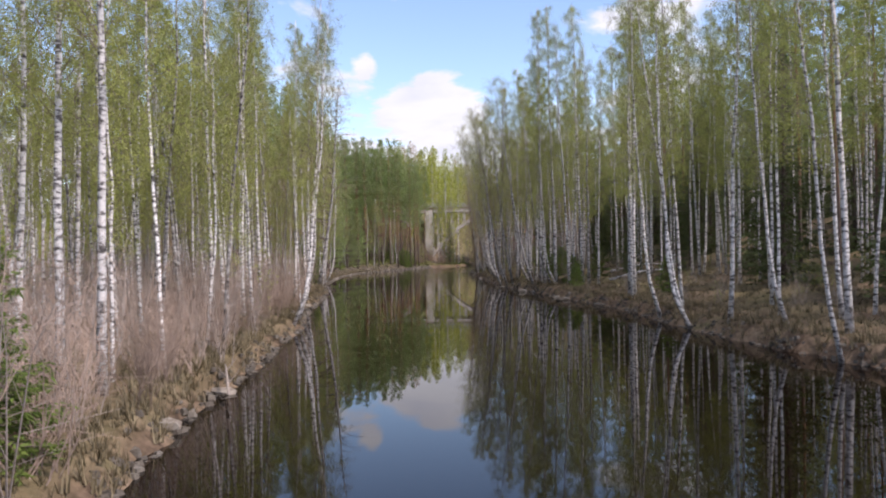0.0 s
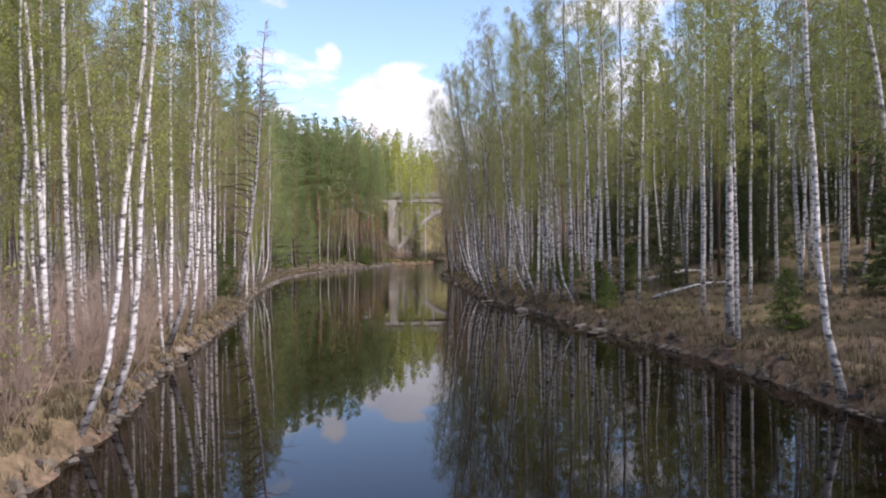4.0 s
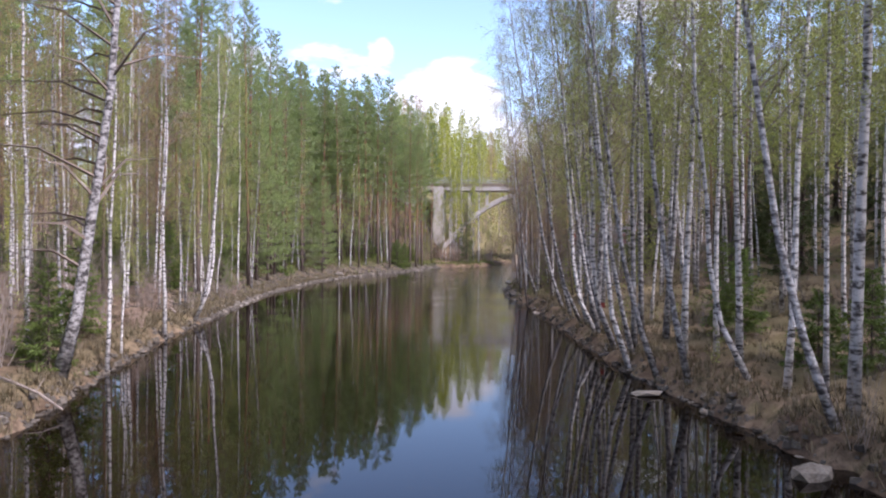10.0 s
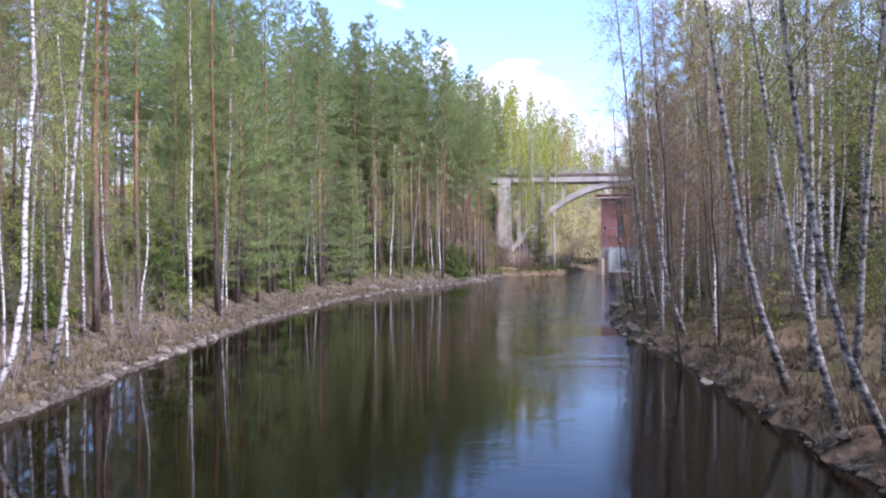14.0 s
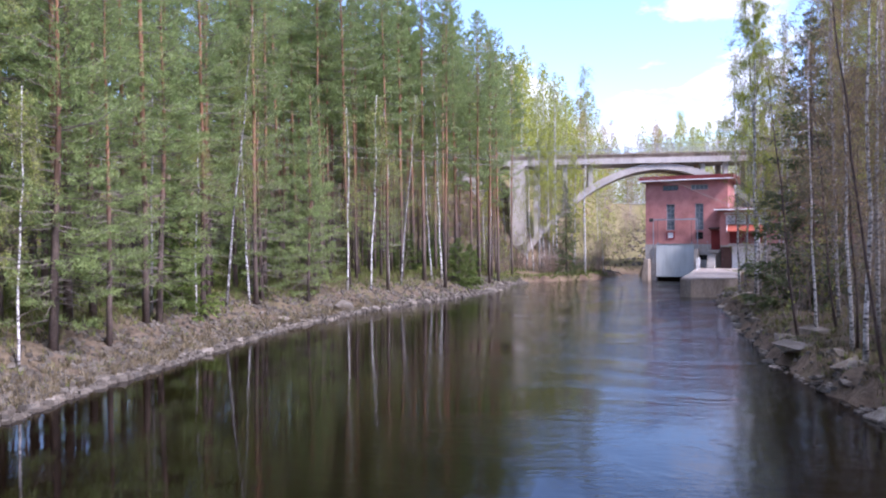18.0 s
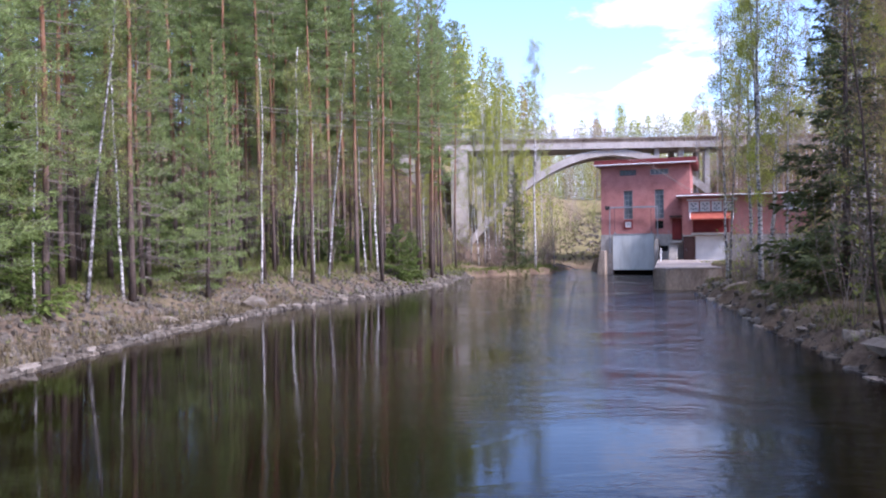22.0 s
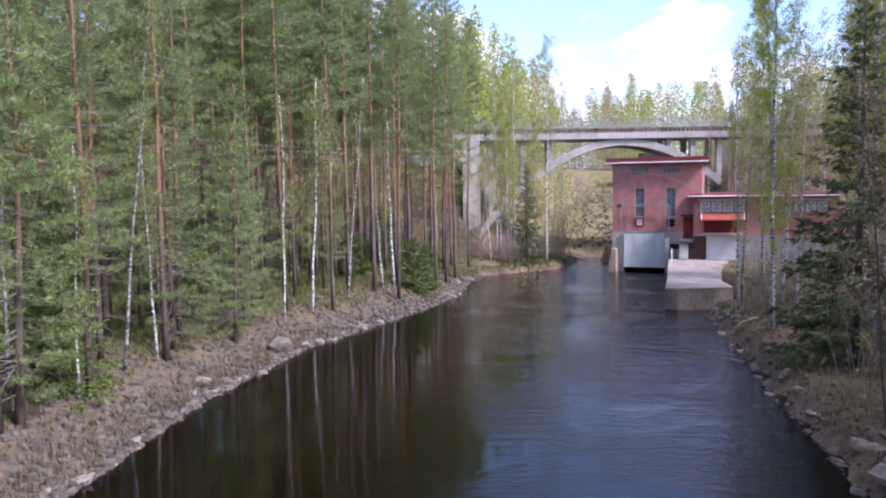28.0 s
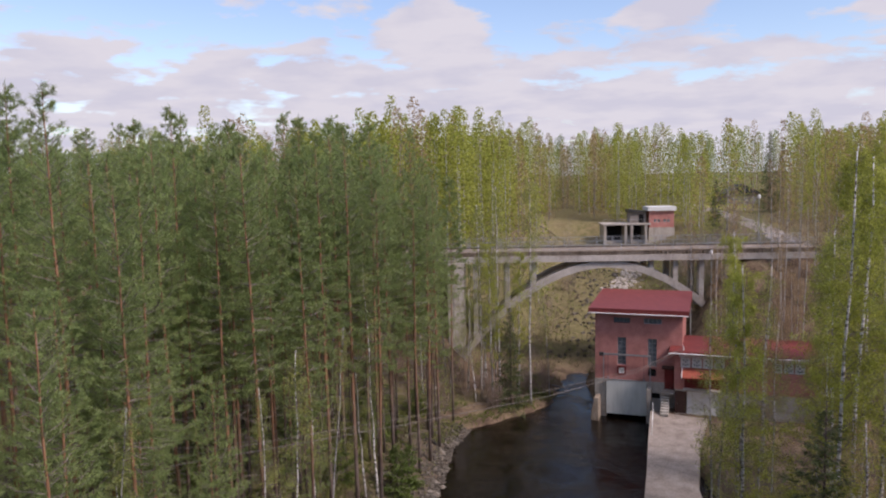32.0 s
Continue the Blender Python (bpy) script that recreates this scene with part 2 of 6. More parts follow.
red_metal = material("red_roof_metal", [(0.15, 0.03, 0.029), (0.225, 0.048, 0.042)], scale=1.5, rough=0.5, bump=0.05, fine=0.08)
red_paint = material("dark_red_paint", [(0.17, 0.02, 0.018), (0.24, 0.035, 0.03)], scale=2, rough=0.6, bump=0.05)
orange_roof = material("faded_red_awning", [(0.28, 0.065, 0.042), (0.37, 0.10, 0.062)], scale=2, rough=0.7, bump=0.05)
gate_paint = material("grey_white_gate_paint", [(0.40, 0.43, 0.41), (0.53, 0.56, 0.54), (0.60, 0.63, 0.61)], scale=0.8, rough=0.55, bump=0.06, stretch=(1.6, 1, 0.35), fine=0.05)
white_paint = material("white_paint", [(0.62, 0.62, 0.62), (0.78, 0.78, 0.77)], scale=1.2, rough=0.6, bump=0.04)
brown_paint = material("brown_door_paint", [(0.06, 0.03, 0.025), (0.10, 0.05, 0.04)], scale=2, rough=0.6, bump=0.05)
steel = material("galvanised_steel", [(0.30, 0.31, 0.32), (0.45, 0.46, 0.47)], scale=4, rough=0.45, metal=0.7, bump=0.05)
dark_steel = material("dark_steel", [(0.03, 0.03, 0.032), (0.07, 0.068, 0.066)], scale=4, rough=0.6, metal=0.3, bump=0.05)
# near-black colour that stands in for the shade inside openings
painted_shade = material("painted_opening_shade", [(0.008, 0.008, 0.008), (0.02, 0.018, 0.016)], scale=2, rough=0.9, bump=0)
pane_glass = material("grey_window_glass", [(0.10, 0.13, 0.145), (0.22, 0.26, 0.28)], scale=1.0, rough=0.12, bump=0, spec=0.6)
gravel = material("gravel_road", [(0.24, 0.21, 0.18), (0.36, 0.32, 0.28)], scale=3, rough=0.95, bump=0.4)
grey_wood = material("grey_weathered_wood", [(0.16, 0.14, 0.125), (0.27, 0.24, 0.215)], scale=3, rough=0.85, bump=0.3, stretch=(1, 1, 0.3))


def ground_material():
    m = material("forest_floor", [(0.055, 0.038, 0.027), (0.115, 0.08, 0.055), (0.175, 0.128, 0.085), (0.11, 0.10, 0.045)], scale=0.55, rough=1.0, bump=0.8, bump_scale=9, fine=0.4, spec=0.1)
    n, l = m.node_tree.nodes, m.node_tree.links
    b = n["Principled BSDF"]
    co = n.new("ShaderNodeTexCoord")
    for layer, cols, sc in (("mossy", [(0.07, 0.09, 0.025), (0.17, 0.165, 0.06)], 1.6), ("stony", [(0.07, 0.053, 0.038), (0.155, 0.12, 0.088)], 5.0), ("grassy", [(0.13, 0.125, 0.05), (0.25, 0.205, 0.105)], 1.2)):
        at = n.new("ShaderNodeAttribute")
        at.attribute_name = layer
        no = add(n, "ShaderNodeTexNoise", Scale=sc, Detail=6.0)
        l.new(co.outputs["Object"], no.inputs["Vector"])
        rp = n.new("ShaderNodeValToRGB")
        rp.color_ramp.elements[0].position, rp.color_ramp.elements[1].position = 0.35, 0.65
        rp.color_ramp.elements[0].color, rp.color_ramp.elements[1].color = (*cols[0], 1), (*cols[1], 1)
        l.new(no.outputs[0], rp.inputs[0])
        mix = n.new("ShaderNodeMixRGB")
        l.new(at.outputs["Fac"], mix.inputs[0])
        l.new(b.inputs["Base Color"].links[0].from_socket, mix.inputs[1])
        l.new(rp.outputs[0], mix.inputs[2])
        l.new(mix.outputs[0], b.inputs["Base Color"])
    return m


def water_material():
    m = bpy.data.materials.new("dark_river_water")
    m.use_nodes = True
    n, l = m.node_tree.nodes, m.node_tree.links
    b = n["Principled BSDF"]
    b.inputs["Base Color"].default_value = (0.0042, 0.0022, 0.0010, 1)
    b.inputs["Roughness"].default_value, b.inputs["IOR"].default_value = 0.015, 1.33
    co = n.new("ShaderNodeTexCoord")
    sp = n.new("ShaderNodeSeparateXYZ")
    l.new(co.outputs["Object"], sp.inputs[0])
    flow = add(n, "ShaderNodeMapRange")
    flow.inputs["From Min"].default_value, flow.inputs["From Max"].default_value = 68, 160
    flow.inputs["To Min"].default_value, flow.inputs["To Max"].default_value = 0.05, 1.0
    l.new(sp.outputs["Y"], flow.inputs[0])
    heights = []
    for sc, st, dist in ((0.55, (0.55, 2.4, 1), 1.2), (2.2, (0.6, 2.8, 1), 0.6), (6.0, (0.6, 2.3, 1), 1.0)):
        mp = n.new("ShaderNodeMapping")
        mp.inputs["Scale"].default_value = st
        l.new(co.outputs["Object"], mp.inputs[0])
        no = add(n, "ShaderNodeTexNoise", Scale=sc, Detail=3.0, Distortion=dist)
        l.new(mp.outputs[0], no.inputs["Vector"])
        heights.append(no.outputs[0])
    s1 = n.new("ShaderNodeMath")
    s1.operation = "MULTIPLY_ADD"
    s1.inputs[1].default_value = 0.5
    l.new(heights[1], s1.inputs[0])
    l.new(heights[0], s1.inputs[2])
    s2 = n.new("ShaderNodeMath")
    s2.operation = "MULTIPLY_ADD"
    s2.inputs[1].default_value = 0.34
    l.new(heights[2], s2.inputs[0])
    l.new(s1.outputs[0], s2.inputs[2])
    amp = n.new("ShaderNodeMath")
    amp.operation = "MULTIPLY"
    sq = n.new("ShaderNodeMath")
    sq.operation, sq.inputs[1].default_value = "POWER", 2.4
    l.new(flow.outputs[0], sq.inputs[0])
    reach = add(n, "ShaderNodeMapRange")
    reach.inputs["From Min"].default_value, reach.inputs["From Max"].default_value = -11, -3
    reach.inputs["To Min"].default_value, reach.inputs["To Max"].default_value = 0.12, 0.95
    l.new(sp.outputs["X"], reach.inputs[0])
    both = n.new("ShaderNodeMath")
    both.operation = "MULTIPLY"
    l.new(sq.outputs[0], both.inputs[0])
    l.new(reach.outputs[0], both.inputs[1])
    patch = add(n, "ShaderNodeTexNoise", Scale=0.16, Detail=4.0, Distortion=1.5)
    l.new(co.outputs["Object"], patch.inputs["Vector"])
    calm = add(n, "ShaderNodeMapRange")
    calm.inputs["From Min"].default_value, calm.inputs["From Max"].default_value = 0.38, 0.62
    calm.inputs["To Min"].default_value, calm.inputs["To Max"].default_value = 0.35, 1.6
    l.new(patch.outputs[0], calm.inputs[0])
    boil = n.new("ShaderNodeMath")
    boil.operation = "MULTIPLY"
    l.new(both.outputs[0], boil.inputs[0])
    l.new(calm.outputs[0], boil.inputs[1])
    l.new(s2.outputs[0], amp.inputs[0])
    l.new(boil.outputs[0], amp.inputs[1])
    bp = add(n, "ShaderNodeBump", Strength=1.0, Distance=0.055)
    l.new(amp.outputs[0], bp.inputs["Height"])
    l.new(bp.outputs[0], b.inputs["Normal"])
    return m


# ---------------------------------------------------------------- mesh tools


class Shape:
    """Collects vertices and faces of one mesh."""

    def __init__(self):
        self.v, self.f = [], []

    def tube(self, pts, radii, sides=6, cap=True):
        base, n = len(self.v), len(pts)
        for k, p in enumerate(pts):
            a, b = pts[max(0, k - 1)], pts[min(n - 1, k + 1)]
            d = Vector((b[0] - a[0], b[1] - a[1], b[2] - a[2]))
            d = d.normalized() if d.length > 1e-6 else Vector((0, 0, 1))
            s = d.cross(Vector((0.31, 0.95, 0.05))).normalized()
            t = d.cross(s)
            for q in range(sides):
                c, e = math.cos(math.tau * q / sides) * radii[k], math.sin(math.tau * q / sides) * radii[k]
                self.v.append((p[0] + s.x * c + t.x * e, p[1] + s.y * c + t.y * e, p[2] + s.z * c + t.z * e))
        for k in range(n - 1):
            for q in range(sides):
                a, b = base + k * sides + q, base + k * sides + (q + 1) % sides
                self.f.append((a, b, b + sides, a + sides))
        if cap:
            self.f.append(tuple(base + (n - 1) * sides + q for q in range(sides)))
            self.f.append(tuple(base + sides - 1 - q for q in range(sides)))
        return self

    def box(self, x0, x1, y0, y1, z0, z1):
        b = len(self.v)
        self.v += [(x, y, z) for z in (z0, z1) for y in (y0, y1) for x in (x0, x1)]
        self.f += [tuple(b + i for i in q) for q in ((0, 2, 3, 1), (4, 5, 7, 6), (0, 1, 5, 4), (2, 6, 7, 3), (0, 4, 6, 2), (1, 3, 7, 5))]
        return self

    def prism(self, outline, y0, y1):
        """An outline of x, z points carried along y."""
        b, n = len(self.v), len(outline)
        self.v += [(x, y, z) for y in (y0, y1) for x, z in outline]
        self.f += [tuple(b + i for i in range(n)), tuple(b + n + i for i in reversed(range(n)))]
        self.f += [(b + (i + 1) % n, b + i, b + n + i, b + n + (i + 1) % n) for i in range(n)]
        return self

    def blade(self, p, d, width, side):
        """A narrow three-cornered blade from p along d."""
        b = len(self.v)
        self.v += [tuple(p + side * width), tuple(p - side * width), tuple(p + d)]
        self.f.append((b, b + 1, b + 2))

    def leaf(self, p, d, s):
        """A leaf of three corners round p, long axis d, short axis s."""
        b = len(self.v)
        self.v += [tuple(p - d + s * 0.4), tuple(p + d * 0.9 + s), tuple(p + d * 0.4 - s * 1.3)]
        self.f.append((b, b + 1, b + 2))

    def mesh(self, name, mat, smooth=False):
        me = bpy.data.meshes.new(name)
        me.from_pydata(self.v, [], self.f)
        me.materials.append(mat)
        if smooth:
            me.polygons.foreach_set("use_smooth", [True] * len(me.polygons))
        me.update()
        return me


def leaf_corners(g, centres, length, width):
    """Corners of three-cornered leaves turned at random round the given centres."""
    n = len(centres)
    d = g.normal(size=(n, 3))
    d *= (length / np.linalg.norm(d, axis=1))[:, None]
    s = np.cross(d, g.normal(size=(n, 3)))
    s *= (width / np.linalg.norm(s, axis=1))[:, None]
    return np.stack([centres - d + s * 0.4, centres + d * 0.9 + s, centres + d * 0.4 - s * 1.3], axis=1).reshape(-1, 3)


def blade_corners(g, roots, d, width):
    """Corners of narrow blades from the roots along d."""
    s = np.cross(d, g.normal(size=d.shape))
    s *= (width / np.linalg.norm(s, axis=1))[:, None]
    return np.stack([roots + s, roots - s, roots + d], axis=1).reshape(-1, 3)


class Cloud:
    """Many separate three-cornered leaves or needles, kept as one array of corners."""

    def __init__(self, corners):
        self.v = corners

    def mesh(self, name, mat, smooth=False):
        n = len(self.v) // 3
        me = bpy.data.meshes.new(name)
        me.vertices.add(3 * n)
        me.vertices.foreach_set("co", self.v.astype(np.float32).ravel())
        me.loops.add(3 * n)
        me.loops.foreach_set("vertex_index", np.arange(3 * n, dtype=np.int32))
        me.polygons.add(n)
        me.polygons.foreach_set("loop_start", np.arange(0, 3 * n, 3, dtype=np.int32))
        me.materials.append(mat)
        me.update(calc_edges=True)
        return me


def many(name, shape_list, spots, mat, smooth=False):
    """One mesh of many copies: spots give (shape's number, x, y, z, turn, scale)."""
    flat = []
    for sh in shape_list:
        if isinstance(sh, Cloud):
            flat.append((sh.v, np.arange(len(sh.v)), np.full(len(sh.v) // 3, 3)))
            continue
        sizes = np.array([len(f) for f in sh.f])
        flat.append((np.array(sh.v), np.concatenate([np.array(f) for f in sh.f]), sizes))
    vs, ls, ns, base = [], [], [], 0
    for k, x, y, z, a, s in spots:
        v, loops, sizes = flat[k]
        turn = np.array([[math.cos(a), math.sin(a), 0], [-math.sin(a), math.cos(a), 0], [0, 0, 1]]) * s
        vs.append(v @ turn + (x, y, z))
        ls.append(loops + base)
        ns.append(sizes)
        base += len(v)
    v, loops, sizes = np.concatenate(vs), np.concatenate(ls), np.concatenate(ns)
    me = bpy.data.meshes.new(name)
    me.vertices.add(len(v))
    me.vertices.foreach_set("co", v.astype(np.float32).ravel())
    me.loops.add(len(loops))
    me.loops.foreach_set("vertex_index", loops.astype(np.int32))
    me.polygons.add(len(sizes))
    me.polygons.foreach_set("loop_start", np.r_[0, np.cumsum(sizes)[:-1]].astype(np.int32))
    me.materials.append(mat)
    me.update(calc_edges=True)
    me.validate()
    if smooth:
        me.polygons.foreach_set("use_smooth", [True] * len(me.polygons))
    return me


def part(name, shape, mat, parent, label="", smooth=False, bevel=0.0):
    ob = new(name, shape.mesh(name, mat, smooth))
    ob.parent = parent
    if bevel:
        mod = ob.modifiers.new("bevel", "BEVEL")
        mod.width, mod.segments, mod.limit_method = bevel, 2, "ANGLE"
    return tagged(ob, label)


def thing(name, m, label, category, group="", kind=""):
    ob = new(name)
    ob.empty_display_size = 0.3
    ob.matrix_basis = m
    return tagged(ob, label, category, group, kind)


rnd = random.Random(7)


def rv(r, s=1.0):
    return Vector((r.uniform(-s, s), r.uniform(-s, s), r.uniform(-s, s)))

# ---------------------------------------------------------------- the land and the river
# river banks: x of the water's edge by y
LEFT_Y = [-60, 0, 14, 20, 28, 34, 40, 49, 57, 67, 75, 81, 90, 100, 110, 122, 137, 147, 152, 160, 167, 176, 181, 184, 188, 191, 196, 206, 230, 262]
LEFT_X = [3, -1.4, -2.1, -3.2, -3.8, -4.8, -5.3, -7.3, -8.5, -9.9, -11.2, -12.7, -14.6, -16.0, -17.4, -18.6, -18.4, -16.8, -14.8, -11.9, -10.0, -9.4, -7.8, -4.0, 0.4, 1.4, 2.6, 5.0, 10.0, 17.0]
RIGHT_Y = [-60, 10, 26, 30, 38, 50, 57, 62, 72, 84, 93, 103, 110, 118, 128, 135, 146, 153, 158, 160, 184, 190, 196, 206, 230, 262]
RIGHT_X = [22, 18, 16.6, 15.3, 13.9, 13.0, 11.5, 10.4, 8.4, 6.0, 5.2, 4.4, 3.8, 2.4, 2.3, 3.1, 4.8, 5.8, 6.5, 11, 11, 5.6, 5.6, 8.0, 12.5, 19.0]


def smooth(a, b, v):
    t = np.clip((v - a) / (b - a), 0, 1)
    return t * t * (3 - 2 * t)


def bumps(x, y):
    return (np.sin(x * 0.9 + 1.7 * np.sin(y * 0.37)) * np.sin(y * 0.8 + 1.3 * np.sin(x * 0.43)) + 0.5 * np.sin(2.3 * x + y) * np.sin(1.9 * y - 0.7 * x))


def ground(x, y):
    """Height of the land (and of the river's bed) at x, y."""
    x, y = np.asarray(x, float), np.asarray(y, float)
    wig = 0.22 * np.sin(y * 1.9) + 0.16 * np.sin(y * 4.3 + 1) * np.sin(y * 0.6)
    dl = np.interp(y, LEFT_Y, LEFT_X) - x + wig
    dr = x - np.interp(y, RIGHT_Y, RIGHT_X) + wig * smooth(158, 150, y)
    d = np.maximum(dl, dr)
    quay = smooth(157, 162, y) * smooth(215, 200, y)
    # left bank: low and brushy, then a ramp of broken rock with a grass bench above
    ramp = smooth(92, 112, y) * smooth(182, 172, y)
    low = 0.55 * smooth(0, 0.9, dl) + 0.055 * np.minimum(dl, 40) + 0.12 * bumps(x, y) * smooth(0.5, 3, dl)
    rock = 1.55 * smooth(-0.2, 5.0, dl) + 0.07 * np.clip(dl - 5, 0, 25) + 0.10 * bumps(x, y) * smooth(4, 8, dl)
    left = low * (1 - ramp) + rock * ramp
    # right bank: an undercut edge, hummocks, and a slope that steepens away from the water
    up = 0.09 + 0.05 * smooth(110, 135, y)
    right = 0.6 * smooth(0, 0.7, dr) + up * np.minimum(dr, 34) + 0.004 * np.clip(dr - 8, 0, 28) ** 2 + 0.26 * bumps(x, y) * smooth(0.4, 2.5, dr)
    yard = 1.36 + 0.02 * np.clip(dr - 8, 0, 40)
    right = right * (1 - quay) + yard * quay
    bed = -0.25 - 1.1 * smooth(0.0, -4.0, d)
    land = np.where(dl > 0, left, right)
    z = np.where(d > 0, land, bed)
    # shoulders up to the road, and the valley above the power station
    z = z + smooth(10, 22, dl) * smooth(186, 203, y) * 13.0 + smooth(6, 19, dr) * smooth(187, 201, y) * 13.0
    z = z + smooth(60, 160, np.abs(x)) * 5 * smooth(200, 180, y)
    floor = np.interp(y, [190, 200, 215, 235, 258, 270, 281, 285, 300], [-0.4, 0.2, 2.0, 5.0, 7.6, 8.8, 9.2, 12.6, 14.0])
    mid = np.interp(y, [190, 206, 230, 262], [3.5, 6.5, 12.0, 24.0])
    side = np.where(x < mid, smooth(9, 21, mid - x), smooth(5, 22, x - mid))
    valley = floor + (14.2 - floor) * side + 0.12 * bumps(x, y)
    k = smooth(197, 206, y)
    return z * (1 - k) + valley * k


def build_ground():
    xs = np.r_[[-3000, -1500, -800, -400, -250, -160, -110, -80], np.arange(-60, -32, 2.0), np.arange(-32, 30, 0.55), np.arange(30, 62, 2.0), [80, 110, 160, 250, 400, 800, 1500, 3000]]
    ys = np.r_[[-3000, -1000, -400, -200, -100], np.arange(-60, 4, 4.0), np.arange(4, 200, 0.6), np.arange(200, 300, 2.0), [310, 330, 360, 420, 520, 800, 1500, 3000]]
    gx, gy = np.meshgrid(xs, ys)
    gz = ground(gx, gy)
    # fine unevenness of turf and earth close to the water
    near = (np.abs(gx) < 34) & (gz > 0.1)
    gz = gz + near * 0.05 * np.sin(gx * 5.1 + 2 * np.sin(gy * 3.3)) * np.sin(gy * 4.7 + 2 * np.sin(gx * 2.9))
    nx, ny = len(xs), len(ys)
    verts = np.c_[gx.ravel(), gy.ravel(), gz.ravel()]
    k = np.arange(nx * ny).reshape(ny, nx)
    faces = np.c_[k[:-1, :-1].ravel(), k[:-1, 1:].ravel(), k[1:, 1:].ravel(), k[1:, :-1].ravel()]
    me = bpy.data.meshes.new("ground")
    me.from_pydata(verts.tolist(), [], faces.tolist())
    dl = np.interp(gy, LEFT_Y, LEFT_X) - gx
    dr = gx - np.interp(gy, RIGHT_Y, RIGHT_X)
    stony = smooth(-0.5, 0.3, dl) * smooth(6.2, 4.2, dl) * smooth(98, 112, gy) * smooth(184, 176, gy)
    stony = np.maximum(stony, smooth(-1, 0, dr) * smooth(5, 2.5, dr) * smooth(112, 122, gy) * smooth(158, 150, gy) * 0.7)
    grassy = smooth(5, 7, dl) * smooth(16, 10, dl) * smooth(118, 130, gy) * smooth(182, 170, gy)
    grassy = np.maximum(grassy, 0.35 * smooth(0.2, 0.8, dl) * smooth(2.6, 1.2, dl) * smooth(110, 95, gy))
    hum = 0.5 + 0.5 * np.sin(gx * 0.8 + np.sin(gy * 0.5) * 2) * np.sin(gy * 0.7)
    grassy = np.maximum(grassy, 0.65 * smooth(1, 4, dr) * hum * smooth(140, 110, gy))
    mossy = smooth(5.5, 8, dl) * smooth(104, 116, gy) * smooth(192, 184, gy) * (0.55 + 0.45 * hum)
    mossy = np.maximum(mossy, smooth(2, 5, dl) * 0.5 * hum * smooth(96, 80, gy))
    mossy = np.maximum(mossy, smooth(0.5, 2, dr) * 0.4 * hum * smooth(112, 120, gy) * smooth(160, 156, gy))
    mossy = np.maximum(mossy, smooth(203, 214, gy) * 0.45 * hum)
    grassy = np.maximum(grassy, smooth(200, 210, gy) * (0.5 + 0.3 * hum))
    stony = stony * (1 - 0.45 * hum * smooth(0.8, 2.5, dl))
    mossy = np.maximum(mossy, 0.45 * hum * smooth(1.2, 3, dl) * smooth(104, 112, gy) * smooth(184, 178, gy))
    for key, val in (("mossy", mossy), ("stony", stony), ("grassy", grassy)):
        at = me.attributes.new(key, "FLOAT", "POINT")
        at.data.foreach_set("value", np.clip(val, 0, 1).ravel().astype(np.float32))
    me.materials.append(ground_material())
    me.polygons.foreach_set("use_smooth", [True] * len(me.polygons))
    me.update()
    tagged(new("ground", me), "brown forest floor with dry grass, moss and a stony river bank", "ground", kind="structure")


build_ground()
river = Shape()
river.v, river.f = [(-70, -400, 0), (70, -400, 0), (70, 214, 0), (-70, 214, 0)], [(0, 1, 2, 3)]
tagged(new("water", river.mesh("water", water_material())), "dark brown river water, calm and then rippled below the power station", "river", kind="structure")

# ---------------------------------------------------------------- trees


def stem_curve(r, h, lean, sweep, n=9, wob=0.10):
    """Points of a stem: lean in metres at the top towards +x, sweep bends its foot."""
    pts, wx, wy = [], 0.0, 0.0
    for k in range(n + 1):
        t = k / n
        wx, wy = wx + r.uniform(-wob, wob), wy + r.uniform(-wob, wob)
        x = lean * t ** 0.9 + sweep * (1 - math.exp(-t * 9)) * (1 - 0.4 * t)
        pts.append(Vector((x + wx * min(1, 3 * t), wy * min(1, 3 * t), h * t - 0.25 * (1 - t))))
    return pts


def along(pts, t):
    k = min(int(t * (len(pts) - 1)), len(pts) - 2)
    return pts[k].lerp(pts[k + 1], t * (len(pts) - 1) - k)


SHAPES = {}


